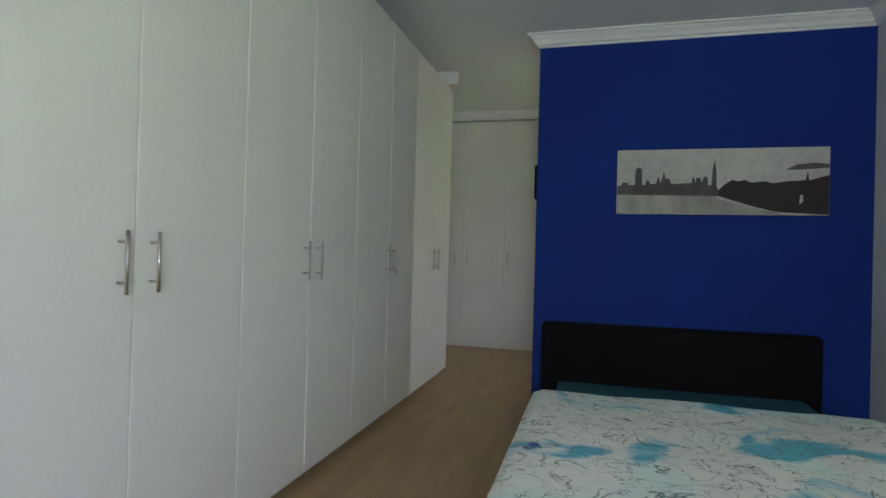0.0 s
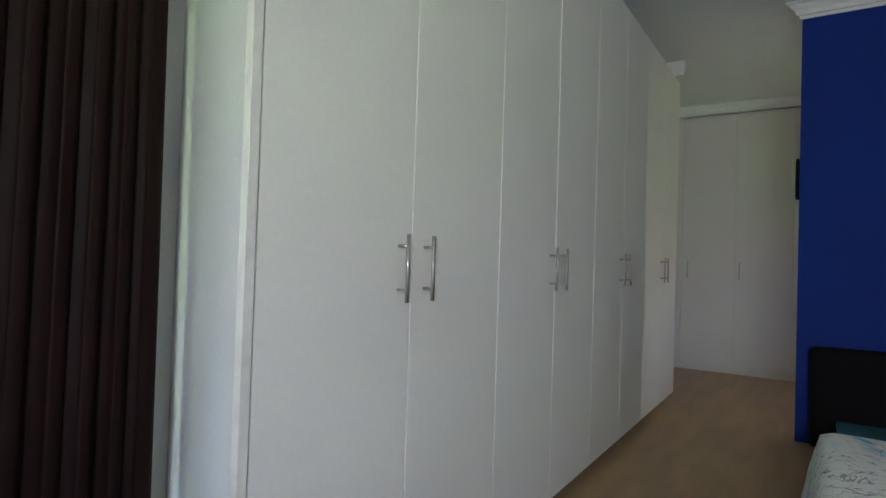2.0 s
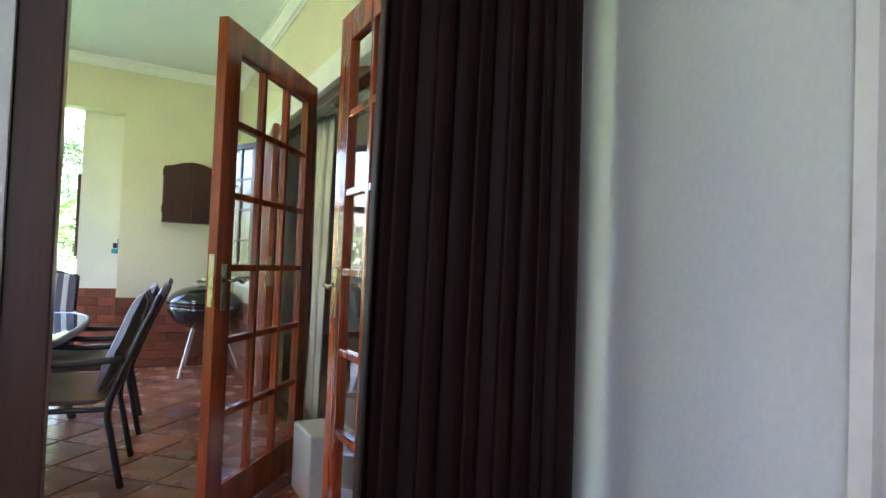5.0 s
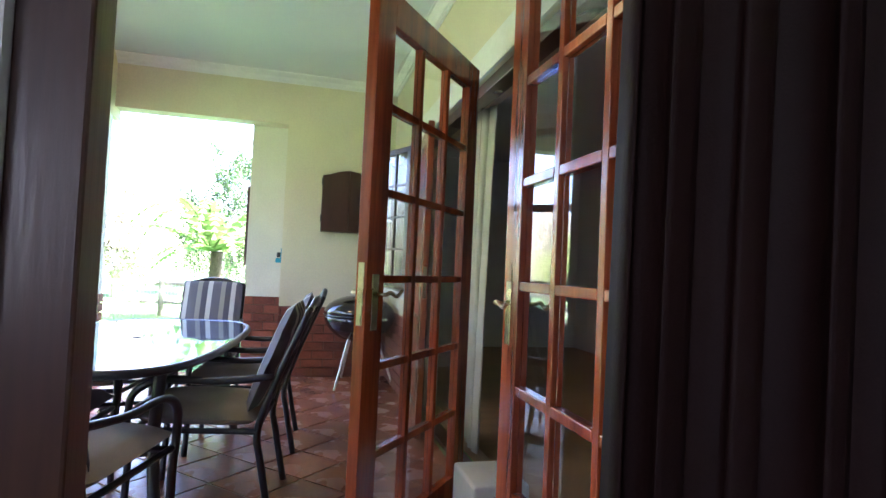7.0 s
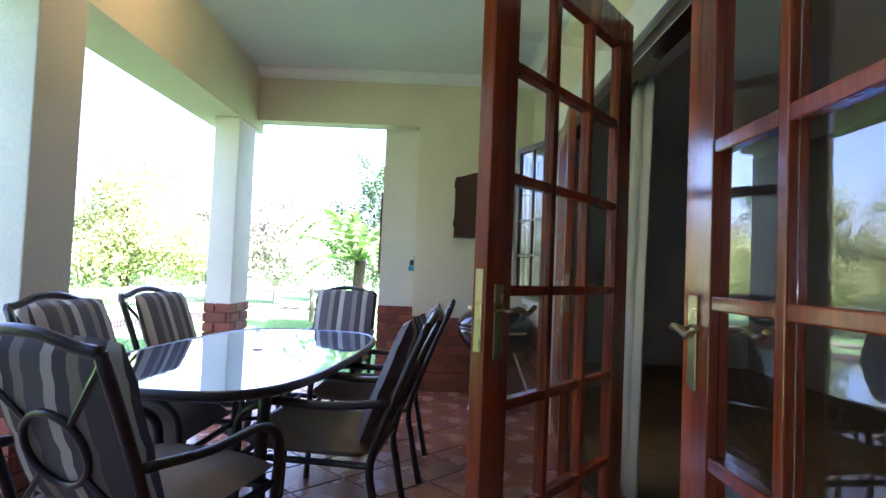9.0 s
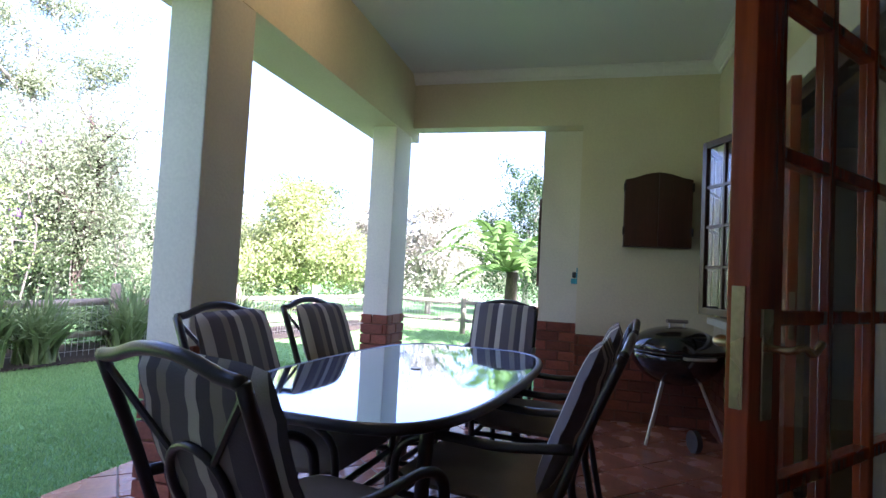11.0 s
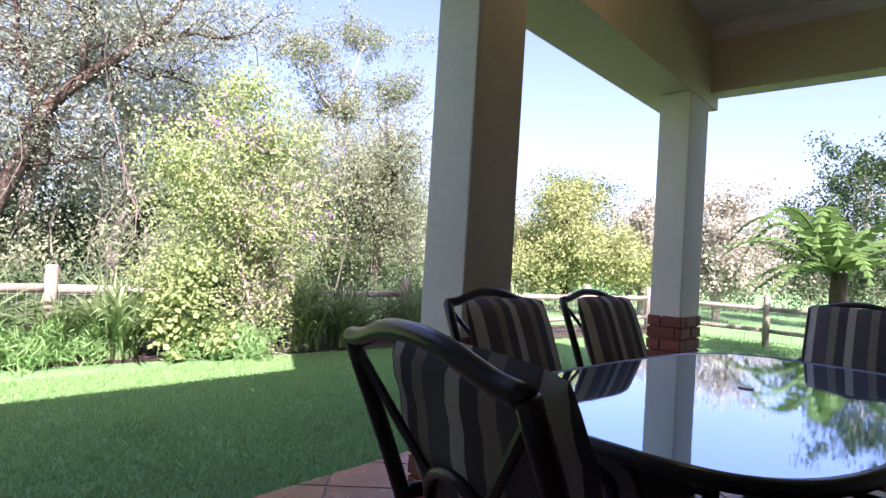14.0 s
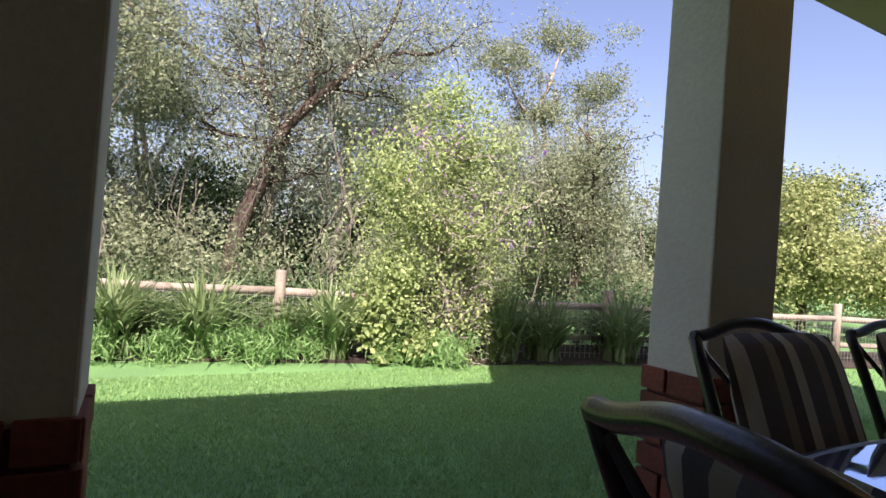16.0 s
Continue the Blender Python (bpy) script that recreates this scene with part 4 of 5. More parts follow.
def quads(name, centres, length, width, material, parent=None, label="", droop=0.3, flat=0.0):
    """Many small bent leaves, one four-sided face each, at the given centres."""
    n = len(centres)
    d = rng.normal(size=(n, 3))
    d[:, 2] = d[:, 2] * (1 - flat) - droop
    d /= np.linalg.norm(d, axis=1, keepdims=True)
    e = np.cross(d, rng.normal(size=(n, 3)))
    e /= np.linalg.norm(e, axis=1, keepdims=True) + 1e-9
    le = (length * rng.uniform(0.6, 1.4, n))[:, None]
    wi = (width * rng.uniform(0.6, 1.4, n))[:, None]
    v = np.stack([centres - d * le / 2, centres + e * wi / 2, centres + d * le / 2, centres - e * wi / 2], axis=1).reshape(-1, 3)
    me = bpy.data.meshes.new(name)
    me.vertices.add(4 * n)
    me.vertices.foreach_set("co", v.astype(np.float32).ravel())
    me.loops.add(4 * n)
    me.loops.foreach_set("vertex_index", np.arange(4 * n, dtype=np.int32))
    me.polygons.add(n)
    me.polygons.foreach_set("loop_start", np.arange(0, 4 * n, 4, dtype=np.int32))
    me.update(calc_edges=True)
    me.materials.append(material)
    ob = new(name, me)
    if parent is not None:
        ob.parent = parent
    if label:
        ob["label"] = label
    return ob


def clumps(blobs, per, clump_r, each):
    """Leaf centres: blobs (x, y, z, rx, ry, rz) filled unevenly with clumps towards their shells."""
    out = []
    for x, y, z, rx, ry, rz in blobs:
        k = max(4, int(per))
        d = rng.normal(size=(k, 3))
        d /= np.linalg.norm(d, axis=1, keepdims=True)
        o = rng.uniform(0, 40, 3)
        lump = np.array([noise.noise((*(q * 1.7 + o),)) for q in d])
        r = rng.uniform(0.3, 1.0, k) ** 0.6 * (0.9 + 1.4 * lump)
        c = d * r[:, None] * np.array([rx, ry, rz]) + np.array([x, y, z])
        for p in c:
            m = rng.integers(each // 2, each + each // 2)
            out.append(p + rng.normal(size=(m, 3)) * clump_r * rng.uniform(0.5, 1.3))
    return np.concatenate(out)


def limb(bm, a, b, r0, r1, wob=0.15, n=6, steps=6):
    a, b = Vector(a), Vector(b)
    L = (b - a).length
    pts, rs = [], []
    o = random.random() * 50
    for i in range(steps + 1):
        t = i / steps
        k = math.sin(t * math.pi)
        pts.append(a.lerp(b, t) + Vector(noise.noise_vector((t * 2.2 + o, o, 0))) * wob * L * k)
        rs.append(r0 + (r1 - r0) * t)
    tube(bm, pts, rs, n)
    return pts


def tree(name, base, spine, radii, limbs, blobs, per, clump_r, each, leaf, leaf_w, bark, leaves, label, twigs=40, twig_len=1.2):
    """A tapered trunk along spine, limbs from points of it, twigs, and a crown of clumped leaves (all in metres from base)."""
    t = thing(name, pose(*base), label, "tree")
    q = B()
    tube(q, smooth_path(spine, 4), [radii[0] + (radii[1] - radii[0]) * i / (4 * (len(spine) - 1)) for i in range(4 * (len(spine) - 1) + 1)], 9)
    part("trunk", q, bark, t, "", True)
    q = B()
    ends = []
    for a, b, r0, r1 in limbs:
        ends += limb(q, a, b, r0, r1)
    if not ends:
        ends = [Vector(p) for p in spine[1:]]
    tips = []
    for _ in range(twigs):
        p = random.choice(ends)
        d = Vector((random.gauss(0, 1), random.gauss(0, 1), random.gauss(0.35, 0.8))).normalized()
        w = limb(q, p, p + d * random.uniform(0.5, 1.0) * twig_len, 0.018, 0.004, 0.25, 4, 5)
        tips += w[2:]
        for _ in range(2):
            p2 = random.choice(w[2:])
            d2 = (d + Vector((random.gauss(0, 0.8), random.gauss(0, 0.8), random.gauss(0, 0.8)))).normalized()
            tips += limb(q, p2, p2 + d2 * random.uniform(0.3, 0.7) * twig_len, 0.008, 0.003, 0.25, 3, 4)[1:]
    part("branchwork", q, bark, t, "", True)
    spray = [np.array(p) + rng.normal(size=(rng.integers(2, max(3, int(each * 0.4))), 3)) * clump_r * rng.uniform(0.4, 1.0) for p in tips]
    quads("crown", np.concatenate([clumps(blobs, int(per * 0.66), clump_r * 0.85, int(each * 1.4))] + spray), leaf * 0.68, leaf_w, leaves, t)
    return t


L_GREY = leaf_mat("grey-green leaves", (0.34, 0.41, 0.29), (0.08, 0.10, 0.06), 0.4)
L_OLIVE = leaf_mat("olive leaves", (0.28, 0.33, 0.19), (0.05, 0.075, 0.035), 0.38)
L_LIME = leaf_mat("yellow-green leaves", (0.36, 0.42, 0.17), (0.15, 0.19, 0.06), 0.4)
L_FRESH = leaf_mat("fresh green leaves", (0.11, 0.20, 0.05), (0.06, 0.13, 0.028), 0.35)
L_SHRUB = leaf_mat("shrub leaves", (0.39, 0.48, 0.19), (0.08, 0.17, 0.045), 0.4)
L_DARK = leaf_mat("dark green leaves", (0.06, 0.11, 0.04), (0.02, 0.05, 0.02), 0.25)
L_PALE = leaf_mat("pale dry leaves", (0.42, 0.42, 0.33), (0.24, 0.22, 0.15), 0.3)
L_STRAP = leaf_mat("strap leaves", (0.28, 0.38, 0.17), (0.05, 0.11, 0.035), 0.3)
L_GRASS = leaf_mat("grass blades", (0.27, 0.45, 0.17), (0.11, 0.27, 0.075), 0.4)
PETAL = leaf_mat("mauve flowers", (0.30, 0.16, 0.42), (0.45, 0.30, 0.45), 0.3)

# the leaning tree behind the fence
tree("leaning_tree", (-4.1, -11.5, GRD), [(0, 0, -0.2), (-0.28, 0.1, 1.5), (-0.6, 0.25, 2.4), (-0.85, 0.4, 3.3), (-1.35, 0.7, 4.0), (-2.0, 1.0, 4.7), (-2.6, 1.2, 5.6), (-3.0, 1.2, 7.0)], (0.19, 0.03),
     [((-0.85, 0.4, 3.2), (-0.5, 0.2, 4.3), 0.1, 0.06), ((-0.5, 0.2, 4.3), (1.2, -0.5, 5.0), 0.06, 0.03), ((-0.8, 0.35, 3.1), (1.1, -0.2, 3.5), 0.05, 0.02),
      ((-1.35, 0.7, 4.0), (-1.3, 0.5, 6.2), 0.07, 0.03), ((-2.0, 1.0, 4.7), (-4.0, 1.2, 5.6), 0.06, 0.025), ((-0.5, 0.2, 4.3), (-0.2, 0, 6.5), 0.05, 0.02),
      ((-0.6, 0.25, 2.4), (-1.8, 0.4, 2.7), 0.04, 0.015), ((-1.6, 0.8, 4.3), (-3.2, 0.9, 4.3), 0.04, 0.015), ((1.2, -0.5, 5.0), (3.0, -0.5, 5.4), 0.03, 0.012)],
     [(-0.5, 0.2, 5.6, 2.2, 1.8, 0.9), (1.6, -0.4, 5.0, 1.5, 1.4, 0.8), (-3.0, 1.0, 5.6, 1.9, 1.5, 0.8), (1.2, 0, 3.5, 0.9, 0.8, 0.5), (-1.8, 0.5, 6.9, 2.4, 1.8, 0.9), (2.4, 0.0, 6.4, 1.8, 1.6, 1.0), (-3.6, 0.6, 4.3, 0.9, 0.9, 0.5)],
     95, 0.22, 46, 0.095, 0.034, BARK, L_GREY, "leaning dark-barked tree with thin grey-green foliage", 190, 1.4)
tree("pale_gum", (-5.3, -13.2, GRD), [(0, 0, -0.2), (0.1, 0, 1.6), (-0.15, 0, 3.2), (-0.3, 0.1, 5.0), (-0.5, 0, 7.5)], (0.15, 0.06),
     [((-0.2, 0, 3.8), (-1.8, 0, 5.6), 0.06, 0.02), ((-0.3, 0.1, 5.0), (1.2, 0.2, 6.6), 0.05, 0.02)],
     [(-1.6, 0, 6.1, 1.3, 1.2, 0.8), (0.9, 0, 6.8, 1.3, 1.3, 0.9), (-0.4, 0, 8.0, 1.6, 1.4, 0.9)], 80, 0.24, 40, 0.1, 0.036, BARK_PALE, L_GREY, "tall pale-barked gum with a thin crown", 40, 1.2)
tree("dark_leaner", (-1.6, -10.3, GRD), [(0, 0, -0.2), (0.35, 0.1, 1.3), (0.55, 0.1, 2.2), (0.5, 0, 3.4)], (0.2, 0.1), [((0.55, 0.1, 2.2), (1.6, 0, 3.6), 0.08, 0.03), ((0.5, 0, 3.4), (-0.6, 0, 4.9), 0.07, 0.03)],
     [(0.4, 0, 4.8, 1.8, 1.6, 1.1), (1.6, 0, 3.9, 1.2, 1.2, 0.8), (-1.0, 0, 4.0, 1.1, 1.2, 0.9)], 100, 0.2, 44, 0.095, 0.036, BARK, L_OLIVE, "leaning dark trunk with olive foliage", 60, 1.1)
tree("spreading_gum", (-11.6, -11.6, GRD), [(0, 0, -0.2), (0.1, 0, 1.8), (-0.2, 0.1, 3.4), (0.1, 0, 5.4)], (0.15, 0.06),
     [((-0.2, 0.1, 3.2), (-1.7, 0.2, 5.6), 0.07, 0.025), ((0, 0, 4.2), (1.5, 0.2, 5.9), 0.06, 0.02), ((0.1, 0, 5.4), (-0.6, 0, 7.0), 0.05, 0.02)],
     [(-1.6, 0.2, 5.9, 1.0, 0.9, 0.45), (1.6, 0.2, 6.1, 1.2, 0.9, 0.5), (-0.5, 0, 7.1, 1.3, 1.0, 0.5), (0.2, 0.2, 5.0, 0.8, 0.7, 0.35)], 90, 0.17, 50, 0.1, 0.036, BARK_PALE, L_OLIVE, "open gum tree with layered dark clumps", 30, 1.0)
tree("grey_wattle", (-8.0, -9.4, GRD), [(0, 0, -0.2), (0.1, 0, 0.9), (0.0, 0, 1.8), (0.1, 0, 2.8)], (0.08, 0.03),
     [((0, 0, 1.2), (-0.8, 0, 2.6), 0.035, 0.012), ((0, 0, 1.2), (0.8, 0.1, 2.5), 0.035, 0.012), ((0, 0, 1.0), (0.9, 0, 1.4), 0.02, 0.01)],
     [(0, 0, 2.4, 1.1, 1.0, 0.9), (-0.9, 0, 1.8, 0.9, 0.8, 0.8), (0.9, 0.1, 1.7, 0.9, 0.8, 0.8), (0.1, 0.2, 1.0, 1.0, 0.7, 0.5)], 90, 0.15, 40, 0.065, 0.024, BARK_PALE, L_GREY, "bushy grey-green wattle behind the fence", 170, 0.9)
# the large flowering shrub at the fence
shrub = tree("flowering_shrub", (-6.05, -5.9, GRD), [(0, 0, -0.1), (0.02, 0, 0.5), (-0.05, 0, 1.1), (0.05, 0, 1.8)], (0.05, 0.02),
             [((0, 0, 0.1), (0.7, 0, 1.9), 0.025, 0.01), ((0, 0, 0.1), (-0.6, 0.1, 1.8), 0.025, 0.01), ((0, 0, 0.2), (0.3, 0.2, 2.4), 0.025, 0.01), ((0, 0, 0.2), (-0.25, -0.2, 2.5), 0.02, 0.008)],
             [(0.0, 0.1, 1.5, 0.75, 0.6, 0.75), (0.65, 0.1, 1.6, 0.65, 0.55, 0.65), (-0.6, 0.0, 1.4, 0.6, 0.5, 0.7), (0.35, 0, 2.3, 0.75, 0.6, 0.55), (-0.2, 0, 2.5, 0.55, 0.5, 0.5), (0.75, 0.1, 0.95, 0.5, 0.4, 0.45), (0.9, 0.1, 2.1, 0.5, 0.5, 0.5), (0.15, 0, 3.0, 0.5, 0.4, 0.35)],
             95, 0.15, 30, 0.055, 0.03, BARK_PALE, L_SHRUB, "large leafy shrub with mauve flowers by the fence", 120, 0.7)
quads("blossom", clumps([(0.0, 0.2, 1.7, 0.8, 0.6, 0.5), (0.4, 0.2, 2.5, 0.9, 0.6, 0.5)], 60, 0.03, 8), 0.03, 0.025, PETAL, shrub, "small mauve flower heads")
# the round yellow-green tree and the trees beyond the side fence
tree("round_tree", (-17.2, -8.0, GRD), [(0, 0, -0.2), (0, 0, 0.8), (0.1, 0, 1.8), (0, 0, 2.8)], (0.14, 0.06), [((0, 0, 1.2), (1.1, 0.6, 2.4), 0.07, 0.03), ((0, 0, 1.2), (-1.0, -0.6, 2.4), 0.07, 0.03)],
     [(0, 0, 2.3, 1.5, 1.6, 1.2), (0.8, 0.9, 1.7, 1.0, 1.1, 0.9), (-0.5, -1.0, 1.6, 1.1, 1.1, 1.0), (0.3, 0.2, 3.2, 1.0, 1.0, 0.7), (0.9, -0.4, 1.1, 1.0, 1.2, 0.7), (0.2, 1.8, 1.4, 0.9, 0.9, 0.8), (-0.2, -1.8, 1.3, 0.9, 0.9, 0.8)], 150, 0.2, 36, 0.12, 0.06, BARK, L_LIME, "dense rounded yellow-green tree", 30, 0.8)
for x, y, s, mt, lab in ((-20, -4.6, 1.0, L_PALE, "pale dry shrub beyond the fence"), (-21.5, -1.6, 1.35, L_DARK, "dark green tree beyond the fence"), (-22, -10.5, 1.3, L_DARK, "dark green tree beyond the fence"), (-19.5, -6.6, 0.9, L_PALE, "pale dry shrub beyond the fence"),
                         (-17.5, -11.5, 1.2, L_OLIVE, "olive green tree beyond the fence"), (-14, -12.5, 1.15, L_GREY, "grey-green tree beyond the fence"), (-22, 2.0, 1.3, L_OLIVE, "olive green tree beyond the fence")):
    tree("bush_tree", (x, y, GRD), [(0, 0, -0.2), (0.1, 0, 0.9), (0, 0.1, 2.0), (0, 0, 3.0)], (0.12, 0.05), [((0, 0, 1.0), (1.0 * s, 0.5, 2.6 * s), 0.05, 0.02), ((0, 0, 1.0), (-0.8, -0.9 * s, 2.4 * s), 0.05, 0.02)],
         [(0, 0, 2.4 * s, 1.3 * s, 1.4 * s, 1.0 * s), (0.5, 0.9 * s, 1.6 * s, 1.0 * s, 1.0 * s, 0.9 * s), (-0.3, -0.9 * s, 1.5 * s, 1.0 * s, 1.1 * s, 0.9 * s), (0.2, 0.2, 3.2 * s, 0.8 * s, 0.9 * s, 0.6 * s)], 130, 0.2, 32, 0.13, 0.06, BARK_PALE, mt, lab, 40, 0.9)
for x, y, h, mt, bk in ((-9.6, -10.0, 1.05, L_GREY, BARK_PALE), (-10.8, -8.9, 0.95, L_OLIVE, BARK), (-6.6, -12.0, 1.5, L_GREY, BARK_PALE), (-8.6, -14.0, 1.75, L_OLIVE, BARK), (-2.6, -13.5, 1.7, L_GREY, BARK_PALE), (-0.6, -12.0, 1.6, L_OLIVE, BARK), (-11.8, -10.6, 1.1, L_GREY, BARK_PALE), (1.2, -10.5, 1.5, L_GREY, BARK)):
    tree("wood_tree", (x, y, GRD), [(0, 0, -0.2), (0.15, 0, 1.2), (-0.1, 0.1, 2.6), (0.1, 0, 4.0)], (0.11, 0.04), [((0, 0, 1.6), (1.1, 0.3, 2.9 * h), 0.05, 0.015), ((0, 0, 1.4), (-1.0, -0.3, 2.7 * h), 0.05, 0.015), ((0, 0, 2.4), (0.2, 0.5, 3.7 * h), 0.04, 0.012)],
         [(0, 0, 2.6 * h, 1.2, 1.1, 0.8), (1.0, 0.3, 2.9 * h, 0.9, 0.9, 0.6), (-0.9, -0.3, 2.5 * h, 0.9, 0.9, 0.6), (0.2, 0.4, 3.6 * h, 1.0, 0.9, 0.6), (0.4, 0, 1.5 * h, 0.8, 0.7, 0.5)], 75, 0.18, 40, 0.09, 0.034, bk, mt, "slender grey-green tree in the wood behind the fence", 70, 1.0)
# tree fern beyond the side opening
fern = thing("tree_fern", pose(-12.8, -0.95, GRD) @ Matrix.Diagonal((1.35, 1.35, 1.4, 1)), "green tree fern with arching fronds", "tree")
q = B()
limb(q, (0, 0, -0.1), (0, 0.05, 1.0), 0.11, 0.08, 0.03, 9)
part("trunk", q, BARK, fern, "", True)
for k in range(22):
    a, rise = k * 2.4, random.uniform(0.1, 0.75)
    c, s = math.cos(a), math.sin(a)
    L = random.uniform(1.0, 1.5)
    spine = [Vector((c * L * t, s * L * t, 1.0 + rise * math.sin(t * 2.2) * 1.1 - 0.35 * t * t)) for t in np.linspace(0, 1, 16)]
    q = B()
    tube(q, spine, [0.012 - 0.0006 * i for i in range(16)], 4)
    for i in range(1, 16):
        for e in (-1, 1):
            w = 0.24 * math.sin(min(1, i / 5) * 1.57) * (1.05 - i / 16)
            p, d = spine[i], Vector((-s * e, c * e, -0.25))
            f = (spine[i] - spine[i - 1]).normalized() * 0.045
            q.faces.new([q.verts.new(v) for v in (p - f, p + d * w * 0.5 - f * 0.6, p + d * w + f, p + d * w * 0.5 + f * 1.2, p + f)])
    part("frond", q, L_FRESH, fern)
# low scrub and far woods behind the fence
q = clumps([(x + rng.uniform(-0.5, 0.5), -8.4 - rng.uniform(0, 5.5), rng.uniform(0.1, 1.3), 1.1, 1.0, rng.uniform(0.4, 0.9)) for x in np.arange(-16, 4, 0.4)], 40, 0.2, 32)
tagged(quads("scrub", q, 0.085, 0.035, L_OLIVE), "tangled olive undergrowth behind the fence", "undergrowth", kind="stuff")
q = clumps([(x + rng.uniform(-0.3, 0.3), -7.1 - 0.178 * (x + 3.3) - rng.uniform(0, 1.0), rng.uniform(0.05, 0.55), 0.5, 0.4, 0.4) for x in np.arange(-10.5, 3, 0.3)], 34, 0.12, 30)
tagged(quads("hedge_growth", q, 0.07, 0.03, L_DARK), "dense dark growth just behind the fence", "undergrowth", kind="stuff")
q = clumps([(x + rng.uniform(-1, 1), -15.5 - rng.uniform(0, 5), rng.uniform(0.4, 6.8) * (1.0 if x > -10 else 0.6), 1.8, 1.2, 1.2) for x in np.arange(-28, 10, 0.36)], 34, 0.3, 26)
tagged(quads("far_woods", q, 0.16, 0.07, L_GREY), "hazy grey-green woods behind the garden", "woods", kind="stuff")
q = clumps([(-25 - rng.uniform(0, 4), y + rng.uniform(-1, 1), rng.uniform(0.3, 2.8), 1.5, 1.7, 1.0) for y in np.arange(-22, 10, 0.5)], 34, 0.3, 24)
tagged(quads("side_woods", q, 0.16, 0.075, L_OLIVE), "green woods beyond the side fence", "woods", kind="stuff")
q = B()
for k in range(120):
    x, y = random.uniform(-14, 3), random.uniform(-14.5, -8.5)
    h = random.uniform(1.5, 4.5)
    limb(q, (x, y, GRD), (x + random.uniform(-0.8, 0.8), y + random.uniform(-0.5, 0.5), h), random.uniform(0.01, 0.03), 0.004, 0.22, 5, 9)
tagged(part("saplings", q, mat("grey twig bark", (0.24, 0.21, 0.17), 0.9, var=0.5, s1=2, s2=30, bump=0.3), None, "", True), "thin bare stems among the undergrowth", "saplings", kind="stuff")

q = clumps([(x + rng.uniform(-0.4, 0.4), -13.2 - rng.uniform(0, 2.5), rng.uniform(0.2, 2.4), 1.0, 0.8, 0.8) for x in np.arange(-22, 5, 0.26)], 34, 0.24, 30)
tagged(quads("thicket", q, 0.12, 0.055, L_DARK), "dense dark thicket deep in the wood", "thicket", kind="stuff")
# fences of round poles with wire mesh


def fence(name, start, way, bays, step, label):
    f = thing(name, pose(*start, GRD, 0, 0, way), label, "fence")
    for k in range(bays + 1):
        q = B()
        tube(q, [(k * step, 0, -0.1), (k * step, 0, 0.91), (k * step, 0, 0.93)], [0.062, 0.06, 0.05], 12)
        part("post", q, TIMBER, f, "", True)
        if k == bays:
            break
        for z, r in ((0.69, 0.046), (0.28, 0.04)):
            q = B()
            tube(q, [(k * step + 0.06, 0, z), (k * step + step / 2, 0, z - 0.012), (k * step + step - 0.06, 0, z + 0.004)], r, 10)
            part("rail", q, TIMBER, f, "", True)
        q = B()
        for i in range(int(step / 0.075)):
            x = k * step + 0.07 + i * 0.075
            box(q, x - 0.0022, x + 0.0022, -0.052, -0.048, 0.02, 0.69)
        for z in (0.08, 0.2, 0.32, 0.44, 0.56, 0.64):
            box(q, k * step + 0.06, k * step + step - 0.06, -0.053, -0.049, z - 0.002, z + 0.002)
        part("wire_mesh", q, WIRE, f, "fine galvanised wire mesh")
    return f


fence("pole_fence", (2.19, -7.48), 169.9, 8, 2.135, "round-pole garden fence with wire mesh behind the flower bed")
fence("side_fence", (-14.8, -4.45), 82, 4, 2.3, "sunlit round-pole fence at the side of the lawn")


BED = pose(-3.3, -6.47, 0, 0, 0, -10.1)


def strap_plant(x, y, n, h, label, material=L_STRAP):
    q = B()
    for _ in range(int(n * 2.3)):
        a, lean = random.uniform(0, math.tau), random.uniform(0.1, 1.15)
        hh = h * random.uniform(0.75, 1.3)
        c, s = math.cos(a), math.sin(a)
        ox, oy = random.gauss(0, 0.08), random.gauss(0, 0.08)
        w = random.uniform(0.012, 0.022)
        rows = []
        for i in range(6):
            t = i / 5
            out = lean * hh * (t ** 1.7)
            z = hh * (t - lean * 0.42 * t ** 3)
            ww = w * (1 - t ** 3) + 0.001
            p = Vector((ox + c * out, oy + s * out, z))
            rows.append((q.verts.new(p + Vector((-s, c, 0.3)) * ww), q.verts.new(p - Vector((-s, c, -0.3)) * ww)))
        for i in range(5):
            q.faces.new((rows[i][0], rows[i][1], rows[i + 1][1], rows[i + 1][0]))
    ob = part("strap_plant", q, material, None)
    ob.matrix_basis = pose(x, y + 0.14 - 0.178 * (x + 7.2), GRD)
    return tagged(ob, label, "plant", "strap-leaf plants along the fence")


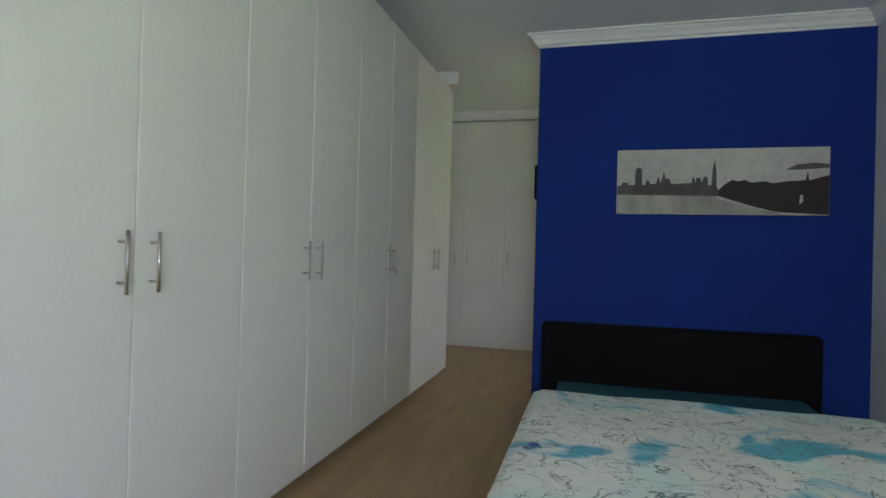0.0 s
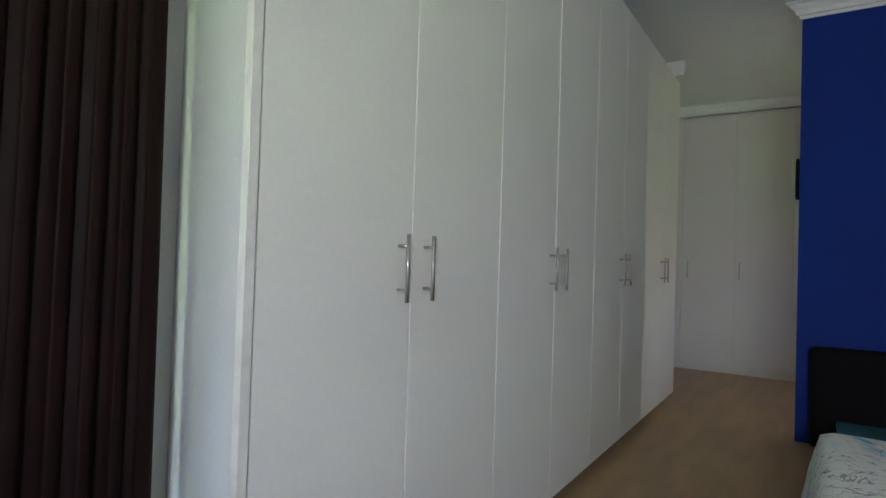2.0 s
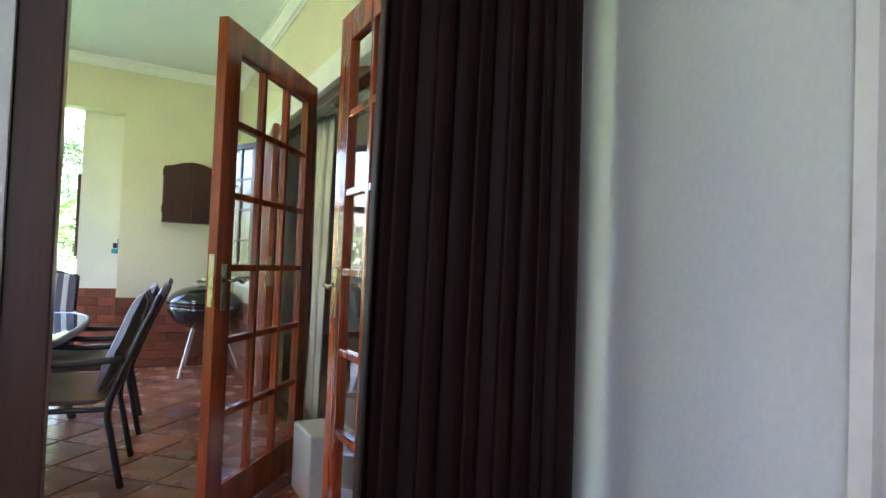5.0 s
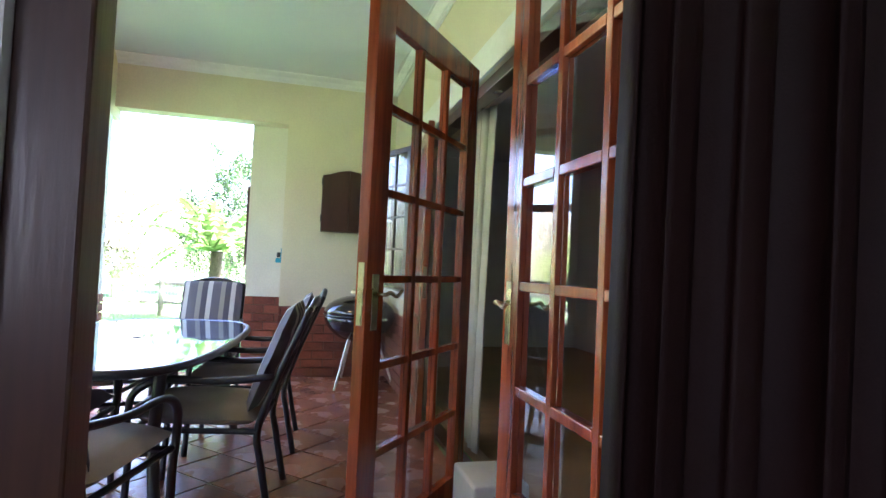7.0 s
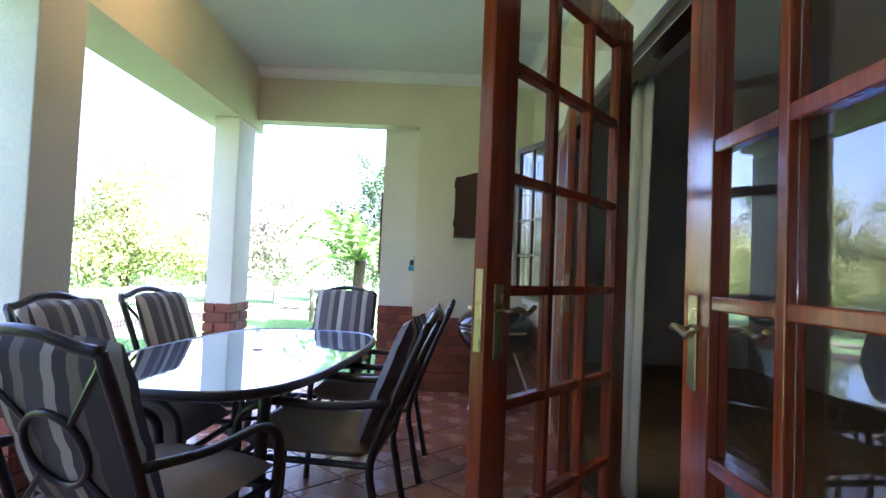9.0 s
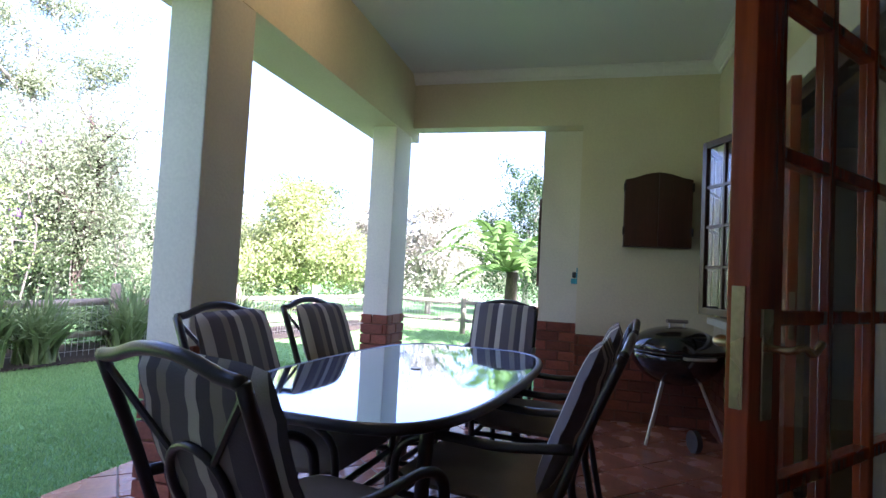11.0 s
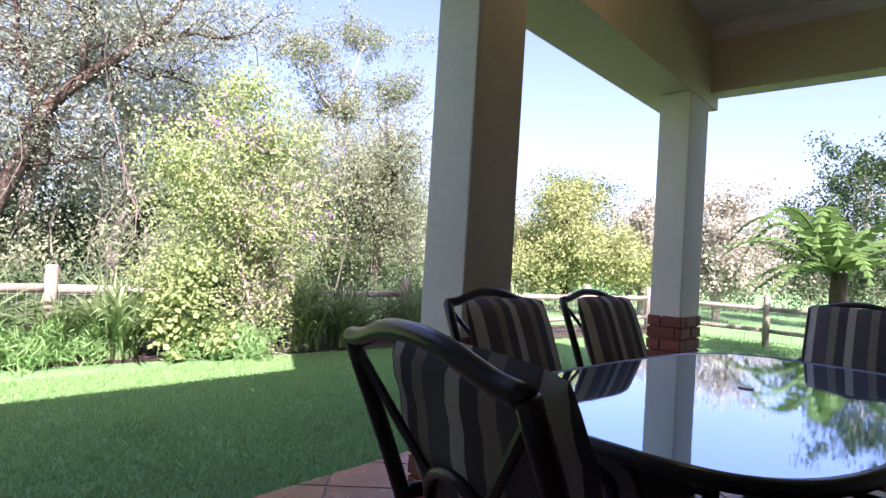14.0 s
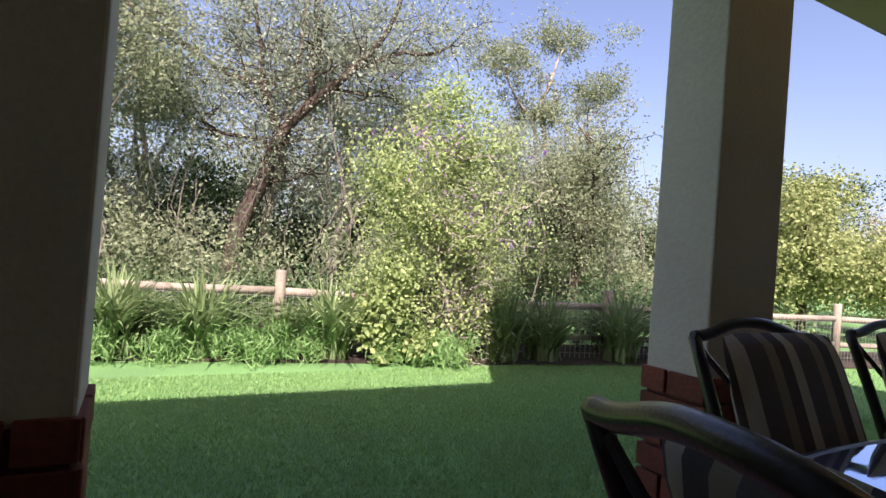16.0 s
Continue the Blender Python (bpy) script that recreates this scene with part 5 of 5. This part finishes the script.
LAB = "clump of long dark green strap leaves in the flower bed"
for x, y, n, h in ((-1.6, -5.75, 110, 0.8), (-2.55, -5.7, 130, 0.85), (-3.35, -5.75, 130, 0.82), (-4.65, -5.75, 120, 0.85), (-4.15, -5.9, 70, 0.6), (-6.7, -5.75, 130, 0.85), (-7.3, -5.8, 120, 0.8), (-8.4, -5.8, 130, 0.9), (-9.3, -5.8, 110, 0.85), (-0.6, -5.8, 110, 0.8), (-10.4, -5.85, 100, 0.8)):
    strap_plant(x, y, n, h, LAB)
q = clumps([(x, -5.36 - 0.178 * (x + 7.2) + rng.uniform(-0.12, 0.1), 0.08, 0.26, 0.18, 0.2) for x in (-2.1, -2.4, -2.95, -3.3, -3.7, -3.9, -4.1, -4.4, -5.25, -5.45, -5.6, -5.8, -1.9, -1.2, -0.6)], 18, 0.075, 36)
tagged(quads("low_tufts", q, 0.14, 0.012, L_GRASS, droop=-0.9), "low bright green grassy tufts", "tufts", kind="stuff")
q = clumps([(-5.05, -5.75, 0.35, 0.25, 0.2, 0.35), (-5.2, -5.7, 0.75, 0.2, 0.18, 0.3), (-5.5, -5.6, 0.15, 0.3, 0.2, 0.2)], 34, 0.07, 22)
tagged(quads("creeper", q, 0.075, 0.055, L_SHRUB), "pale-leaved creeper climbing beside the shrub", "creeper", kind="stuff")
bed_soil = B()
box(bed_soil, -12.5, 10, -1.1, 0.38, GRD - 0.1, GRD + 0.008, 0, BED)
setting("ground_flower_bed", bed_soil, SOIL, "dark soil of the flower bed", "soil")


def blades(name, x0, x1, y0, y1, n, h):
    """Short upright grass blades, one triangle each."""
    p = np.stack([rng.uniform(x0, x1, n), rng.uniform(y0, y1, n), np.full(n, GRD - 0.02)], axis=1)
    a = rng.uniform(0, math.tau, n)
    w = np.stack([np.cos(a), np.sin(a), np.zeros(n)], axis=1) * 0.0045
    hh = h * rng.uniform(0.6, 1.4, n)
    tip = p + np.stack([rng.normal(0, 0.4, n) * hh, rng.normal(0, 0.4, n) * hh, hh], axis=1)
    v = np.stack([p - w, p + w, tip], axis=1).reshape(-1, 3)
    me = bpy.data.meshes.new(name)
    me.vertices.add(3 * n)
    me.vertices.foreach_set("co", v.astype(np.float32).ravel())
    me.loops.add(3 * n)
    me.loops.foreach_set("vertex_index", np.arange(3 * n, dtype=np.int32))
    me.polygons.add(n)
    me.polygons.foreach_set("loop_start", np.arange(0, 3 * n, 3, dtype=np.int32))
    me.update(calc_edges=True)
    me.materials.append(L_GRASS)
    return tagged(new(name, me), "short mown green grass", "grass", kind="stuff")


blades("grass", -9.0, 0.5, -5.45, -1.95, 170000, 0.024)
blades("grass", -15.5, -7.8, -5.45, 2.0, 60000, 0.03)
# ---- bricks and tiles ----
setting("trim_brick_backing", box(B(), PX0 - 0.005, PX0 + 0.004, PIER_Y, HOUSE_Y, 0.0, BRICK_Z - 0.08), MORTAR, "mortar behind the face bricks", "wall")
brick_face(wall_far, (PX0 + 0.004, HOUSE_Y), (PX0 + 0.004, PIER_Y - 0.012), (1, 0), 0.0, COURSES - 1)
setting("trim_house_backing", box(B(), PX0 + 0.004, -6.2, HOUSE_Y - 0.004, HOUSE_Y + 0.004, 0.0, BRICK_Z - 0.08), MORTAR, "mortar behind the house wall's bricks", "wall")
brick_face(bpy.data.objects["wall_house"], (-6.19, HOUSE_Y - 0.004), (PX0 + 0.02, HOUSE_Y - 0.004), (0, -1), 0.0, COURSES - 1)
setting("trim_pier_backing", box(B(), PX0 - 0.202, PX0 - 0.194, 0.10, 0.75, 0.0, BRICK_Z), MORTAR, "mortar behind the pier's bricks", "wall")
brick_face(strip, (PX0 - 0.194, 0.75), (PX0 - 0.194, 0.088), (1, 0), 0.0, COURSES)
for x0, x1 in ((-2.63, -2.29), (-4.648, -4.305), (-7.30, -6.872)):
    pillar(x0, x1)


def clip(poly, axis, value, keep_above):
    out = []
    for i, p in enumerate(poly):
        q = poly[(i + 1) % len(poly)]
        a, b = p[axis] - value, q[axis] - value
        if not keep_above:
            a, b = -a, -b
        if a >= 0:
            out.append(p)
        if (a > 0 > b) or (a < 0 < b):
            t = a / (a - b)
            out.append((p[0] + t * (q[0] - p[0]), p[1] + t * (q[1] - p[1])))
    return out


def tiles(parent, x0, x1, y0, y1, size, joint):
    r2, n = math.sqrt(0.5), 0
    whole = None
    s = size - joint
    for i in range(-40, 60):
        for j in range(-40, 60):
            cx, cy = -4.0 + (i - j) * size * r2, (i + j) * size * r2
            if not (x0 - size < cx < x1 + size and y0 - size < cy < y1 + size):
                continue
            d = s * r2
            poly = [(cx + d, cy), (cx, cy + d), (cx - d, cy), (cx, cy - d)]
            inside = all(x0 <= x <= x1 and y0 <= y <= y1 for x, y in poly)
            if inside:
                if whole is None:
                    q = B()
                    box(q, -s / 2, s / 2, -s / 2, s / 2, -0.02, 0.0, 0.003)
                    whole = mesh_of("tile", q, TILE)
                ob = new("tile", whole)
                ob.matrix_basis = pose(cx, cy, random.uniform(-0.0006, 0.0006), random.uniform(-0.12, 0.12), random.uniform(-0.12, 0.12), 45)
            else:
                for ax, v, k in ((0, x0, True), (0, x1, False), (1, y0, True), (1, y1, False)):
                    poly = clip(poly, ax, v, k) if poly else poly
                if len(poly) < 3:
                    continue
                ox, oy = sum(p[0] for p in poly) / len(poly), sum(p[1] for p in poly) / len(poly)
                if max(abs(p[0] - ox) + abs(p[1] - oy) for p in poly) < 0.05:
                    continue
                q = B()
                slab(q, [(x - ox, y - oy) for x, y in poly], -0.02, 0.0)
                ob = new("tile", mesh_of("tile", q, TILE))
                ob.matrix_basis = pose(ox, oy, 0)
            ob.parent = parent


tiles(bpy.data.objects["floor_patio"], -7.6, WX0, -2.0, HOUSE_Y, 0.335, 0.012)
